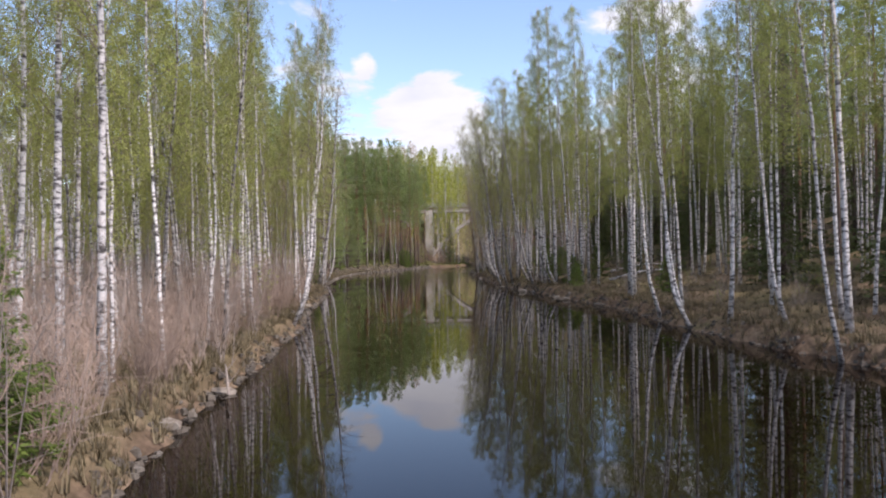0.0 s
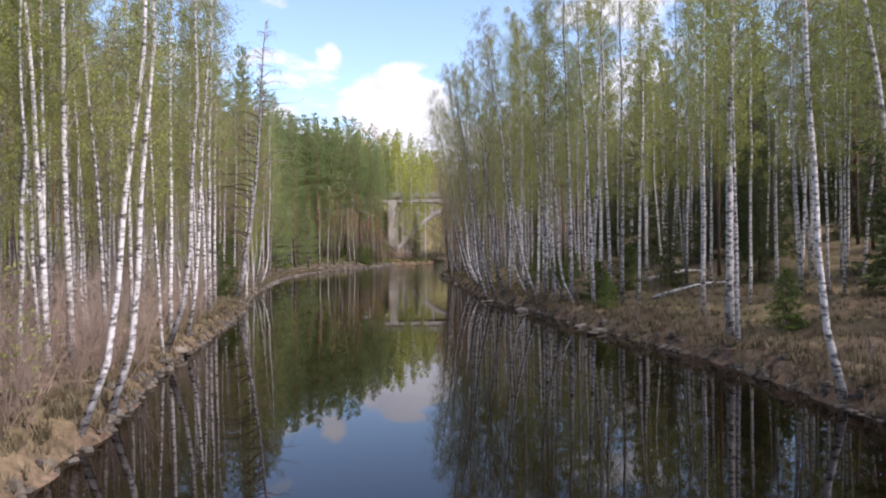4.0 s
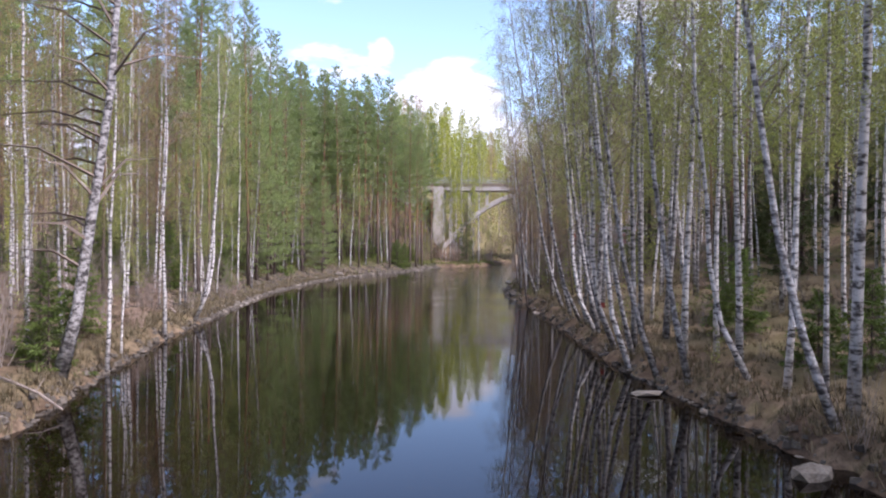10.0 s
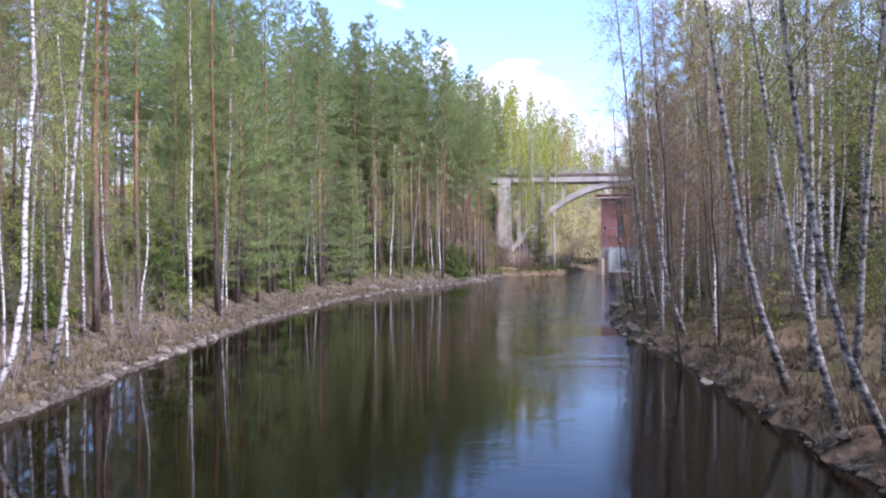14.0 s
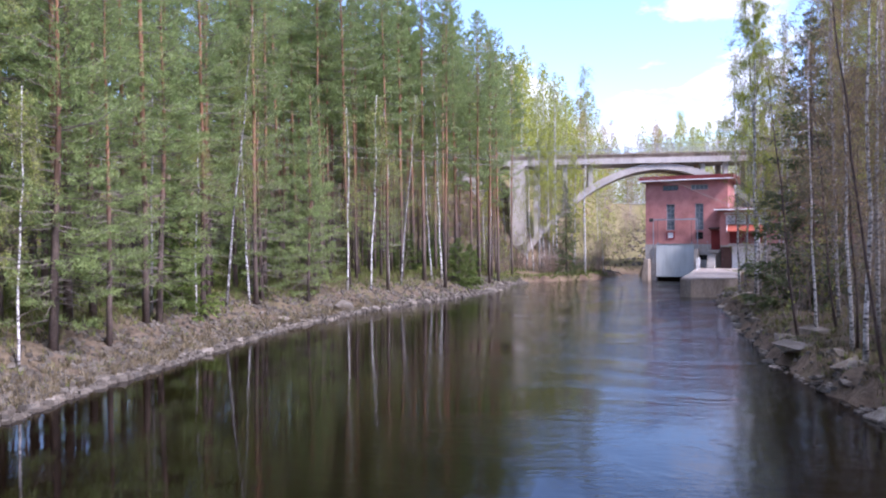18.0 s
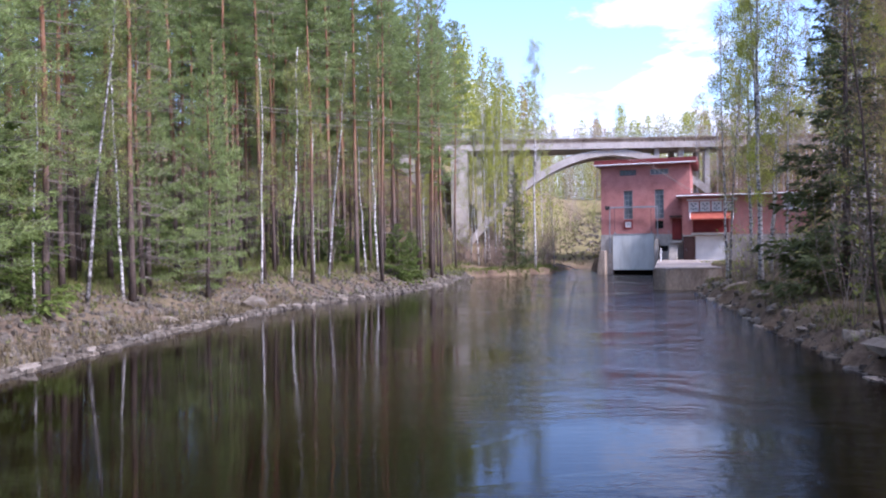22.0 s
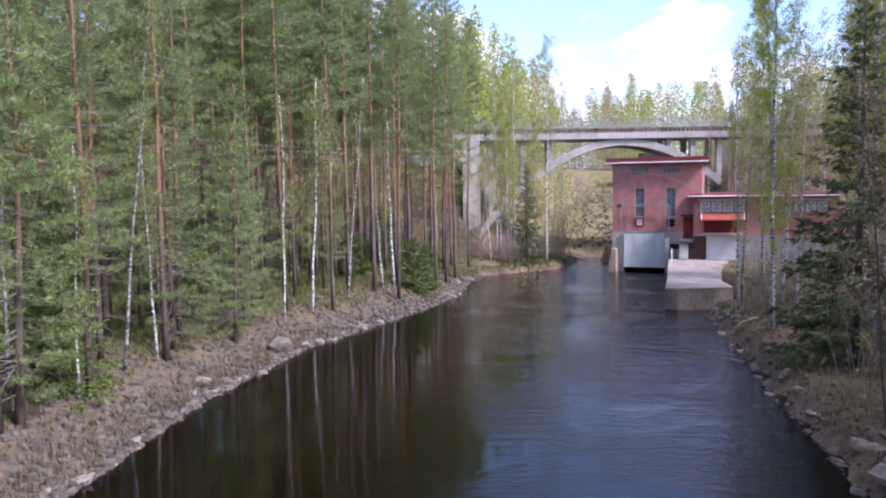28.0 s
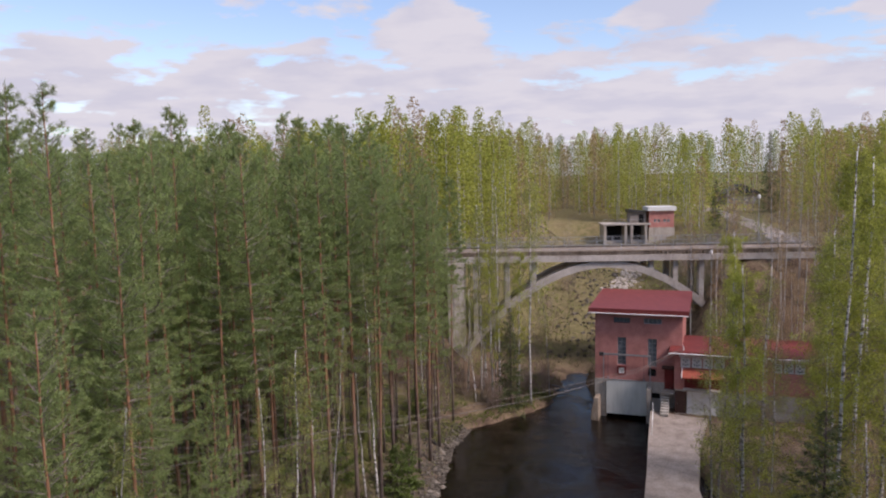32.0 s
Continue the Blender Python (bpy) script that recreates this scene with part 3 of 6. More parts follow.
def birch(seed, h, radius, leaves, limbs, lean=0.0, sweep=0.0, first=0.30, leaf=birch_leaf, size=0.03, spread=1.0, sides=8, label="", twigs=5, bark=None, name="birch_tree", limb_size=0.20, rise=(0.5, 1.0)):
    """A slim stem, rising limbs, fine hanging twigs and small leaves along them."""
    r, g = random.Random(seed), np.random.default_rng(seed)
    tree = thing(name, Matrix(), label or "tall slender birch with white black-marked bark and thin spring leaves", "tree")
    pts = stem_curve(r, h, lean, sweep)
    trunk, limb = Shape(), Shape()
    trunk.tube(pts, [radius * (1.25 if k == 0 else 1) * (1 - 0.88 * (k / (len(pts) - 1)) ** 0.9) + 0.008 for k in range(len(pts))], sides)
    tips = []
    for k in range(limbs):
        t = first + (0.985 - first) * ((k + r.random()) / limbs) ** 0.85
        p = along(pts, t)
        length = spread * (0.4 + 2.5 * (1 - t) ** 0.8 * min(1, (t - first) * 4 + 0.35)) * r.uniform(0.55, 1.25)
        a = r.uniform(0, math.tau)
        out = Vector((math.cos(a), math.sin(a), 0))
        steep = r.uniform(*rise)
        q1 = p + out * length * 0.42 + Vector((0, 0, length * 0.6 * steep))
        q3 = p + out * length + Vector((0, 0, length * (0.9 * steep - 0.1)))
        rad = radius * limb_size * (1 - t * 0.6)
        limb.tube([p, q1, q3], [rad, rad * 0.6, 0.004], 3, cap=False)
        tips.append((q1, q3))
        for b in range(twigs):
            s = r.uniform(0.25, 1.0)
            e = (p.lerp(q1, s * 2) if s < 0.5 else q1.lerp(q3, s * 2 - 1))
            end = e + (out * r.uniform(0.0, 0.6) + rv(r, 0.6)) * (0.25 + length * 0.3) + Vector((0, 0, -r.uniform(-0.15, 0.7)))
            limb.tube([e, end], [0.0065, 0.0025], 3, cap=False)
            tips.append((e, end))
    part("trunk", trunk, bark or birch_bark, tree, smooth=True)
    tagged(part("branchwork", limb, twig_mat, tree), kind="stuff")
    ends = np.array([[tuple(a), tuple(b)] for a, b in tips])
    pick = ends[g.integers(0, len(ends), max(leaves, 1))]
    u = g.uniform(0.05, 1.12, (len(pick), 1))
    centres = pick[:, 0] * (1 - u) + pick[:, 1] * u + g.normal(0, 0.085, (len(pick), 3)) - g.random((len(pick), 1)) * (0, 0, 0.28)
    crown = Cloud(leaf_corners(g, centres, size * g.uniform(0.6, 1.35, len(pick)), size * g.uniform(0.4, 0.75, len(pick))))
    SHAPES[tree.name] = (trunk, limb, crown)
    if leaves:
        part("crown", crown, leaf, tree)
    return tree


def pine(seed, h, radius, whorls, laterals, first=0.42, spread=1.0, needles=7, nlen=0.22, wide=0.0145, label="", dead=42, mat=None):
    """Whorls of level limbs turned up at their ends; side twigs carry brushes of needles."""
    r, g = random.Random(seed), np.random.default_rng(seed)
    tree = thing("pine_tree", Matrix(), label or "tall Scots pine with orange upper bark and grey-green needles", "tree")
    pts = stem_curve(r, h, r.uniform(-0.3, 0.3), 0, wob=0.06)
    trunk, limb = Shape(), Shape()
    trunk.tube(pts, [radius * (1.2 if k == 0 else 1) * (1 - 0.93 * (k / (len(pts) - 1)) ** 1.2) + 0.006 for k in range(len(pts))], 8)
    for k in range(dead):
        t = r.uniform(0.12, first + 0.1)
        p, a, length = along(pts, t), r.uniform(0, math.tau), r.uniform(0.4, 2.1)
        e = p + Vector((math.cos(a), math.sin(a), r.uniform(-0.35, 0.15))) * length
        limb.tube([p, p.lerp(e, 0.5) + Vector((0, 0, 0.06)), e], [0.018, 0.011, 0.004], 3, cap=False)
    at, way = [], []
    for w in range(whorls):
        for b in range(5):
            t = min(0.99, first + (0.99 - first) * ((w + 1.3 * r.random()) / whorls) ** 0.92)
            p = along(pts, t)
            u = (t - first) / (1 - first)
            if u < 0.4 and r.random() < 0.22:
                continue
            length = spread * (0.22 + 2.25 * (1 - u) ** 0.75 * min(1, 0.5 + 2.0 * u)) * r.uniform(0.55, 1.25)
            a = math.tau * (b + r.uniform(-0.35, 0.35)) / 5 + w * 1.1
            out = Vector((math.cos(a), math.sin(a), -0.2 + 1.15 * u ** 1.5 + r.uniform(-0.12, 0.12)))
            side = Vector((-math.sin(a), math.cos(a), 0))
            e = p + out * length + Vector((0, 0, 0.2 * length))
            mid = p.lerp(e, 0.55) - Vector((0, 0, 0.13 * length))
            limb.tube([p, mid, e], [0.03 * (1 - 0.7 * u), 0.015, 0.005], 3, cap=False)
            twigs = min(laterals, max(2, int(laterals * (1 - u) * 1.7) + 1))
            for c in range(twigs):
                s = 0.2 + 0.8 * (c + r.random()) / twigs
                q = p.lerp(mid, s / 0.55) if s < 0.55 else mid.lerp(e, (s - 0.55) / 0.45)
                d = (out * 0.7 + side * (1 if c % 2 else -1) * r.uniform(0.5, 1.2) + Vector((0, 0, r.uniform(-0.1, 0.35)))).normalized() * length * (0.12 + 0.34 * (1.1 - s)) * r.uniform(0.7, 1.3)
                limb.tube([q, q + d], [0.007, 0.003], 3, cap=False)
                for f in (0.35, 0.6, 0.82, 1.0):
                    at.append(tuple(q + d * f + rv(r, 0.07)))
                    way.append(tuple((d.normalized() + rv(r, 0.5) + Vector((0, 0, 0.4))).normalized()))
            for f in (0.85, 1.0):
                at.append(tuple(mid.lerp(e, f)))
                way.append(tuple(out))
    top = along(pts, 1.0)
    for k in range(6):
        at.append(tuple(top + Vector((0, 0, 0.1 - 0.12 * k))))
        way.append((0, 0, 1))
    root = np.repeat(np.array(at), needles, axis=0)
    way = np.repeat(np.array(way), needles, axis=0)
    d = way * 0.75 + g.normal(0, 0.55, root.shape)
    d *= (nlen * g.uniform(0.6, 1.2, len(d)) / np.linalg.norm(d, axis=1))[:, None]
    part("trunk", trunk, pine_bark, tree, smooth=True)
    tagged(part("branchwork", limb, dead_twig, tree), kind="stuff")
    part("crown", Cloud(blade_corners(g, root + g.normal(0, 0.04, root.shape), d, wide)), mat or pine_needle, tree)
    return tree


def spruce(seed, h, base_r, whorls, sprays, label="", mat=None, first=0.04, droop=0.35, fine=1.0):
    """Close whorls of drooping boughs with hanging sprays of short needles."""
    r, g = random.Random(seed), np.random.default_rng(seed)
    tree = thing("spruce_tree", Matrix(), label or "dark green spruce with drooping branches", "tree")
    trunk, limb = Shape(), Shape()
    trunk.tube([Vector((0, 0, h * k / 6 - 0.1)) for k in range(7)], [0.012 * h * (1 - k / 6.3) + 0.006 for k in range(7)], 7)
    roots, ways = [], []
    for w in range(whorls):
        for b in range(6):
            t = first + (0.985 - first) * (w + r.uniform(-0.5, 0.5)) / whorls
            t = min(max(t, 0.01), 0.985)
            length = base_r * (1 - t) ** 0.8 * r.choice((0.55, 0.8, 0.95, 1.05, 1.25)) * r.uniform(0.85, 1.15) + 0.06
            a = r.uniform(0, math.tau)
            out = Vector((math.cos(a), math.sin(a), 0))
            p = Vector((0, 0, h * t))
            drop = -droop * r.uniform(0.6, 1.4) + 0.8 * t
            mid = p + out * length * 0.55 + Vector((0, 0, length * drop * 0.75))
            e = p + out * length + Vector((0, 0, length * (drop + 0.1)))
            limb.tube([p, mid, e], [0.0022 * h + 0.004, 0.006, 0.003], 3, cap=False)
            n = max(6, int(sprays * (0.4 + 0.6 * (1 - t))))
            s = g.uniform(0.12, 1.05, n) ** 0.8
            pp, mm, ee = np.array(p), np.array(mid), np.array(e)
            q = np.where(s[:, None] < 0.55, pp + (mm - pp) * (s / 0.55)[:, None], mm + (ee - mm) * ((s - 0.55) / 0.45)[:, None])
            lat = g.uniform(-1, 1, n) * length * 0.32 * (1.15 - s)
            q = q + lat[:, None] * np.array((-math.sin(a), math.cos(a), 0)) - np.abs(g.normal(0, 0.10 * fine, n))[:, None] * np.array((0, 0, 1)) * (0.4 + length * 0.5)
            d = np.array(out) * 0.7 + np.sign(lat)[:, None] * np.array((-math.sin(a), math.cos(a), 0)) * 0.6 + g.normal(0, 0.35, (n, 3)) + np.array((0, 0, -0.25))
            d *= (fine * (0.10 + 0.11 * length) * g.uniform(0.6, 1.3, n) / np.linalg.norm(d, axis=1))[:, None]
            roots.append(q)
            ways.append(d)
    q, d = np.concatenate(roots), np.concatenate(ways)
    part("trunk", trunk, spruce_bark, tree, smooth=True)
    tagged(part("branchwork", limb, twig_mat, tree), kind="stuff")
    q, d = np.concatenate([q, q]), np.concatenate([d, d * 0.8 + g.normal(0, 0.03, d.shape)])
    part("crown", Cloud(blade_corners(g, q, d, np.linalg.norm(d, axis=1) * 0.16)), mat or spruce_needle, tree)
    return tree


def shrub(seed, h, stems, mat, label, leafmat=None, leaves=0, lean=0.5, name="willow_shrub", side=6):
    """Bare upright stems from one root with fine side twigs."""
    r = random.Random(seed)
    bush = thing(name, Matrix(), label, "shrub")
    wood, buds = Shape(), Shape()
    for k in range(stems):
        a, tilt = r.uniform(0, math.tau), r.uniform(0.05, lean)
        hh = h * r.uniform(0.5, 1.0)
        root = Vector((r.uniform(-0.3, 0.3), r.uniform(-0.3, 0.3), -0.1))
        top = root + Vector((math.cos(a) * tilt * hh, math.sin(a) * tilt * hh, hh))
        mid = root.lerp(top, 0.5) + rv(r, 0.08 * hh)
        wood.tube([root, mid, top], [0.009 + 0.002 * hh, 0.007, 0.003], 3, cap=False)
        for b in range(side):
            s = r.uniform(0.15, 0.97)
            p = root.lerp(mid, s * 2) if s < 0.5 else mid.lerp(top, s * 2 - 1)
            e = p + (rv(r) + Vector((0, 0, 0.8))).normalized() * r.uniform(0.25, 0.75) * (0.5 + 0.2 * h)
            wood.tube([p, e], [0.0045, 0.002], 3, cap=False)
            for c in range(leaves):
                d = rv(r).normalized() * 0.05
                buds.leaf(p.lerp(e, r.random()) + rv(r, 0.05), d, d.cross(rv(r)).normalized() * 0.03)
    tagged(part("twig_mass", wood, mat, bush), kind="stuff")
    if leaves:
        part("leaves", buds, leafmat, bush)
    return bush


def place(kind, x, y, rz, scale=1.0, tilt=0.0, label="", group=""):
    m = Matrix.Translation((x, y, float(max(ground(x, y), -0.15)))) @ Euler((0, tilt, rz)).to_matrix().to_4x4() @ Matrix.Scale(scale, 4)
    ob = copy_thing(kind, m)
    return tagged(ob, label, group=group)


LEAN_LABEL = "white birch leaning out over the water, curved at its foot"
birches = [birch(10 + k, h, rad * 0.7, 15000, 70, lean=ln, first=fs, spread=sp) for k, (h, rad, ln, fs, sp) in enumerate([(20, 0.15, 0.4, 0.30, 1.0), (22, 0.17, -0.5, 0.36, 1.05), (18.5, 0.12, 0.7, 0.33, 0.85), (21, 0.14, 0.2, 0.40, 0.95), (17, 0.10, 0.5, 0.35, 0.8)])]
open_birches = [birch(20 + k, h, rad, 7500, 70, lean=ln, first=fs, spread=sp, twigs=8, bark=banded_shaded_birch_bark, label="tall birch with dark-banded bark, fine twigs and few leaves") for k, (h, rad, ln, fs, sp) in enumerate([(20, 0.105, 0.5, 0.26, 1.0), (22, 0.125, -0.6, 0.32, 1.1), (18.5, 0.085, 0.9, 0.28, 0.9), (21, 0.10, 0.3, 0.36, 1.0)])]
leaners = [birch(30 + k, h, rad * 0.72, 7000, 62, twigs=7, lean=ln, sweep=sw, first=0.34, label=LEAN_LABEL) for k, (h, rad, ln, sw) in enumerate([(18, 0.13, 1.6, 0.9), (19, 0.11, 2.4, 0.4), (17, 0.13, 1.0, 1.3)])]
overhangs = [birch(36 + k, h, rad, 6500, 66, twigs=8, spread=1.35, lean=ln, sweep=sw, first=0.3, bark=banded_shaded_birch_bark, label="slanting birch reaching far out over the river") for k, (h, rad, ln, sw) in enumerate([(18.5, 0.095, 3.6, 0.4), (17, 0.08, 2.2, 0.9), (20, 0.10, 2.8, 0.2)])]
thin_birches = [birch(40 + k, h, rad * 0.85, 4600, 46, name="young_birch_tree", lean=ln, first=0.3, spread=0.55, twigs=4, sides=6, bark=banded_shaded_birch_bark if k == 1 else birch_bark, label="thin young birch with pale bark and few leaves") for k, (h, rad, ln) in enumerate([(12, 0.065, 0.5), (14, 0.075, 0.9), (9, 0.05, 0.3)])]
back_birches = [birch(50 + k, h, 0.085, 3600, 34, lean=0.3, first=0.33, twigs=2, sides=5, size=0.055) for k, h in enumerate([20, 22.5, 18])]
leafy_birches = [birch(46 + k, h, 0.13, 24000, 84, lean=0.5, first=0.22, spread=1.1, size=0.042, leaf=fresh_leaf, label="birch in full fresh yellow-green leaf") for k, h in enumerate([21, 23])]
bare_tree = birch(60, 21, 0.2, 700, 60, lean=2.4, sweep=0.5, first=0.16, spread=1.75, leaf=brown_leaf, size=0.035, twigs=9, limb_size=0.42, rise=(0.1, 0.7), bark=banded_shaded_birch_bark, label="large birch with grey-white bark and wide bare spreading limbs")
brown_birches = [birch(64 + k, h, 0.09, 8000, 64, first=0.25, leaf=brown_leaf, size=0.03, lean=0.4, twigs=8, name="bare_birch_tree", label="birch with brown catkins and hardly any leaves") for k, h in enumerate([18, 20.5])]
alders = [birch(120 + k, h, 0.052, 2200, 64, first=0.12, leaf=brown_leaf, size=0.03, lean=ln, twigs=9, sides=6, spread=1.1, bark=spruce_bark, name="bare_alder_tree", label="bare dark grey alder with a dense mass of twigs") for k, (h, ln) in enumerate([(13, 1.2), (11, 0.6), (15, 1.6)])]
pines = [pine(70 + k, h, rad, 22, 7, first=fs, spread=sp) for k, (h, rad, fs, sp) in enumerate([(24, 0.135, 0.38, 1.05), (25.5, 0.15, 0.33, 1.15), (23, 0.115, 0.44, 0.95), (24.5, 0.125, 0.30, 1.1)])]
back_pines = [pine(80 + k, h, rad, 17, 6, first=fs, nlen=0.24, wide=0.018, spread=sp) for k, (h, rad, fs, sp) in enumerate([(24, 0.12, 0.46, 0.95), (25.5, 0.12, 0.54, 0.9), (23, 0.10, 0.40, 1.0), (22, 0.09, 0.56, 0.8)])]
low_pines = [pine(86 + k, h, 0.12, 26, 7, first=fs, needles=6, dead=40, spread=sp, label="bushy pine with grey-green branches down to its foot") for k, (h, fs, sp) in enumerate([(17, 0.14, 1.2), (13, 0.08, 1.1), (20, 0.22, 1.2)])]
spruces = [spruce(90 + k, h, br, wh, 34, fine=1.0) for k, (h, br, wh) in enumerate([(17, 2.5, 52), (12, 2.0, 42), (22, 2.7, 60)])]
spruces[2:2] = [spruce(97, 15, 2.9, 40, 52, droop=0.42, label="wide dark green spruce with bare lower twigs", first=0.08)]
young = [spruce(94 + k, h, br, wh + 5, 46, mat=young_needle, label="small bright green young spruce", fine=0.8) for k, (h, br, wh) in enumerate([(3.2, 1.1, 15), (2.2, 0.9, 12), (4.6, 1.3, 19)])]
red_shrubs = [shrub(100 + k, h, 15, red_twig, "bare reddish-brown willow shrub", lean=0.65, side=14) for k, h in enumerate([2.4, 3.2, 1.7])]
grey_shrubs = [shrub(104 + k, h, 10, grey_twig, "bare grey alder shrub with fine twigs", lean=0.35, name="alder_shrub", side=10) for k, h in enumerate([3.0, 4.2])]
green_shrubs = [shrub(107 + k, h, 6, twig_mat, "shrub with first small green leaves", birch_leaf, 9, lean=0.4, name="leafy_shrub") for k, h in enumerate([2.6, 3.8])]

# birches of the left bank, from the near end upstream
LEFT_A = [(-5, 19.1), (-6.4, 19.8), (-8.7, 21.7), (-5.2, 23.1), (-11.2, 29.3), (-8.9, 29.7), (-7.7, 33.9), (-5.9, 34), (-17.2, 36.4), (-8.5, 37.8), (-15.5, 38.6), (-8.3, 40), (-10, 46.7), (-13.5, 46.8), (-9.6, 47.4), (-10.4, 47.5), (-8.1, 51.5), (-11.5, 52.6), (-14, 53.7), (-13, 54.6), (-15.2, 56.8), (-9.8, 56.9), (-17.1, 57.7), (-13, 60.3), (-11.1, 66.7), (-11.6, 67.4), (-12.6, 68.6), (-17.9, 69.2), (-13.1, 70.4), (-12.6, 72.5), (-18.6, 75.6), (-22.6, 75.5)]
LEFT_B = [(-15.7, 83.5), (-13.4, 83.7), (-20.9, 89.2), (-20.1, 92.4), (-23.9, 92.6), (-18.2, 93.2), (-24.2, 94.3), (-27, 97.9), (-21.5, 98.4), (-18.1, 100.2), (-18.4, 101.6), (-17.8, 102.8), (-19.6, 104.1), (-19.7, 106.5), (-20.1, 109.1), (-19.7, 110.5), (-19.8, 115.4), (-21.2, 118), (-19.9, 119.2), (-20.8, 121.9), (-24.2, 123.3), (-21.9, 131.3), (-21.2, 133.9), (-21.4, 137.5), (-21.1, 139.7), (-21.8, 141.6), (-18.6, 150.1), (-17.0, 155.5), (-16.3, 156.4), (-14.9, 162.2)]
LEFT_LEAN = [(-5.7, 39.9), (-6.2, 42.5), (-8.5, 52.8), (-9, 56.7), (-15.7, 96.4), (-17.2, 101)]
RIGHT_A = [(17.3, 29.6), (17.8, 31.2), (16.9, 34.9), (15.2, 36.2), (14.4, 41.1), (13.7, 50.5), (13.8, 51.6), (14.3, 52.8), (22.7, 53), (21.5, 53.5), (15.5, 59.5), (21, 60.9), (22.7, 61.5), (26.5, 62.1), (21.9, 63), (21.5, 64.8), (23.8, 65.5), (13.9, 65.6), (13.3, 67), (11.7, 67.5), (13, 69), (10.7, 69.4), (21.3, 70.4), (28.7, 71), (9.9, 71.2), (12.5, 71.9), (19, 73), (9.7, 73.9), (18.7, 75.1), (9.8, 75.6), (13.8, 75.7), (9.5, 77.5), (18, 79.1), (9.1, 80.3), (9, 82.5), (7.9, 82.7), (13.7, 83.2)]
RIGHT_B = [(6.6, 85), (15.4, 86.4), (8.3, 87.3), (7.4, 87.8), (15, 92.6), (6.2, 92.8), (15.8, 93.4), (9.8, 93.2), (6.3, 94.9), (15.6, 98.7), (6.4, 99.4), (13, 100.1), (14.8, 100.3), (7.6, 100.5), (13.7, 103.1), (6.6, 103.1), (10.9, 106.2), (12.4, 106.4), (12.6, 115.6), (10.7, 123.5), (19, 136.2), (10.4, 138.7)]
RIGHT_LEAN = [(16, 27.4), (16.3, 32.6), (14.1, 38.2), (14.2, 39.8), (13.8, 43.2), (10.7, 67.9), (8.9, 78.6), (6.2, 83.4), (6.1, 86.4), (6, 91), (5.9, 93.8)]
taken = []


def stand(spots, kinds, toward, group, smin=0.88, smax=1.1, lean=0.03):
    for x, y in spots:
        taken.append((x, y))
        s = rnd.uniform(smin, smax)
        place(rnd.choice(kinds), x, y, toward + rnd.uniform(-0.5, 0.5) if toward is not None else rnd.uniform(0, 6.28), s, rnd.uniform(-lean, lean), group=group)


stand(LEFT_A, birches, None, "birches of the river bank")
stand(LEFT_B, birches[4:] + thin_birches * 3, None, "birches of the river bank")
stand(RIGHT_A, birches + open_birches[:1], None, "birches of the river bank", 0.98, 1.2)
stand(RIGHT_B, open_birches, None, "birches of the river bank", 0.98, 1.2)
stand(LEFT_LEAN, leaners, 0.0, "leaning birches")
stand([(7.3, 79.6), (6.9, 81.8), (6.5, 84.6), (6.3, 88.2), (6.0, 90.2), (5.8, 95.6), (5.5, 97.8), (5.4, 101.0), (10.3, 68.8), (9.0, 73.0), (4.5, 112.5), (4.0, 117.5)], overhangs, math.pi, "slanting birches", 0.85, 1.1)
stand(RIGHT_LEAN, leaners, math.pi, "leaning birches")
place(bare_tree, -12.9, 78.6, 0.1, 1.0)
place(birches[2], -13.1, 82, 0.4, 0.9)
place(brown_birches[0], -14.5, 90, 1.0)
# slender birches by the bend below the station and on its yard
for x, y, k, s in ((0.8, 191.0, 1, 0.8), (-9.9, 186.3, 1, 1.1), (-8.1, 190.4, 0, 1.2), (-10.6, 193.0, 1, 1.2), (-7.2, 187.0, 2, 1.3), (-6.4, 191.2, 1, 1.25), (-5.0, 193.6, 0, 1.3), (-2.6, 192.4, 1, 1.2), (-6.0, 195.0, 2, 1.6), (6.9, 148.0, 1, 1.3), (7.2, 154.1, 0, 1.35), (8.2, 156.9, 1, 1.2), (9.4, 153.5, 0, 1.5), (10.8, 157.6, 2, 1.5), (-14.2, 163.1, 0, 1.4), (-17.6, 152.4, 2, 1.5)):
    taken.append((x, y))
    place(thin_birches[k], x, y, rnd.uniform(0, 6), s)
for x, y, k, s in ((10.6, 146.5, 0, 1.0), (12.6, 141.5, 2, 1.08), (16.5, 150.2, 0, 1.0), (14.2, 137.0, 4, 1.1), (18.5, 145, 3, 1.05), (9.9, 157.8, 5, 0.92), (13.8, 155.5, 4, 0.8), (18.2, 160.2, 6, 1.06), (19.8, 161.6, 6, 1.08), (21.6, 158.4, 5, 1.1), (16.8, 156.4, 6, 0.95), (23.5, 161.5, 5, 1.0), (25.0, 157, 5, 1.0), (6.3, 146.4, 5, 0.9), (8.8, 142.2, 6, 1.04), (9.8, 143.6, 5, 1.12), (12.2, 145.2, 6, 1.0), (14.6, 147.5, 5, 1.05), (11.4, 149.4, 6, 0.85), (-2.6, 190.2, 5, 0.75), (-5.4, 188.2, 5, 0.8), (-1.5, 187.3, 3, 1.12), (-4.6, 191.5, 1, 1.02), (-6.6, 189.4, 2, 1.1)):
    taken.append((x, y))
    place((birches + leafy_birches)[k], x, y, rnd.uniform(0, 6), s, group="birches near the power station")
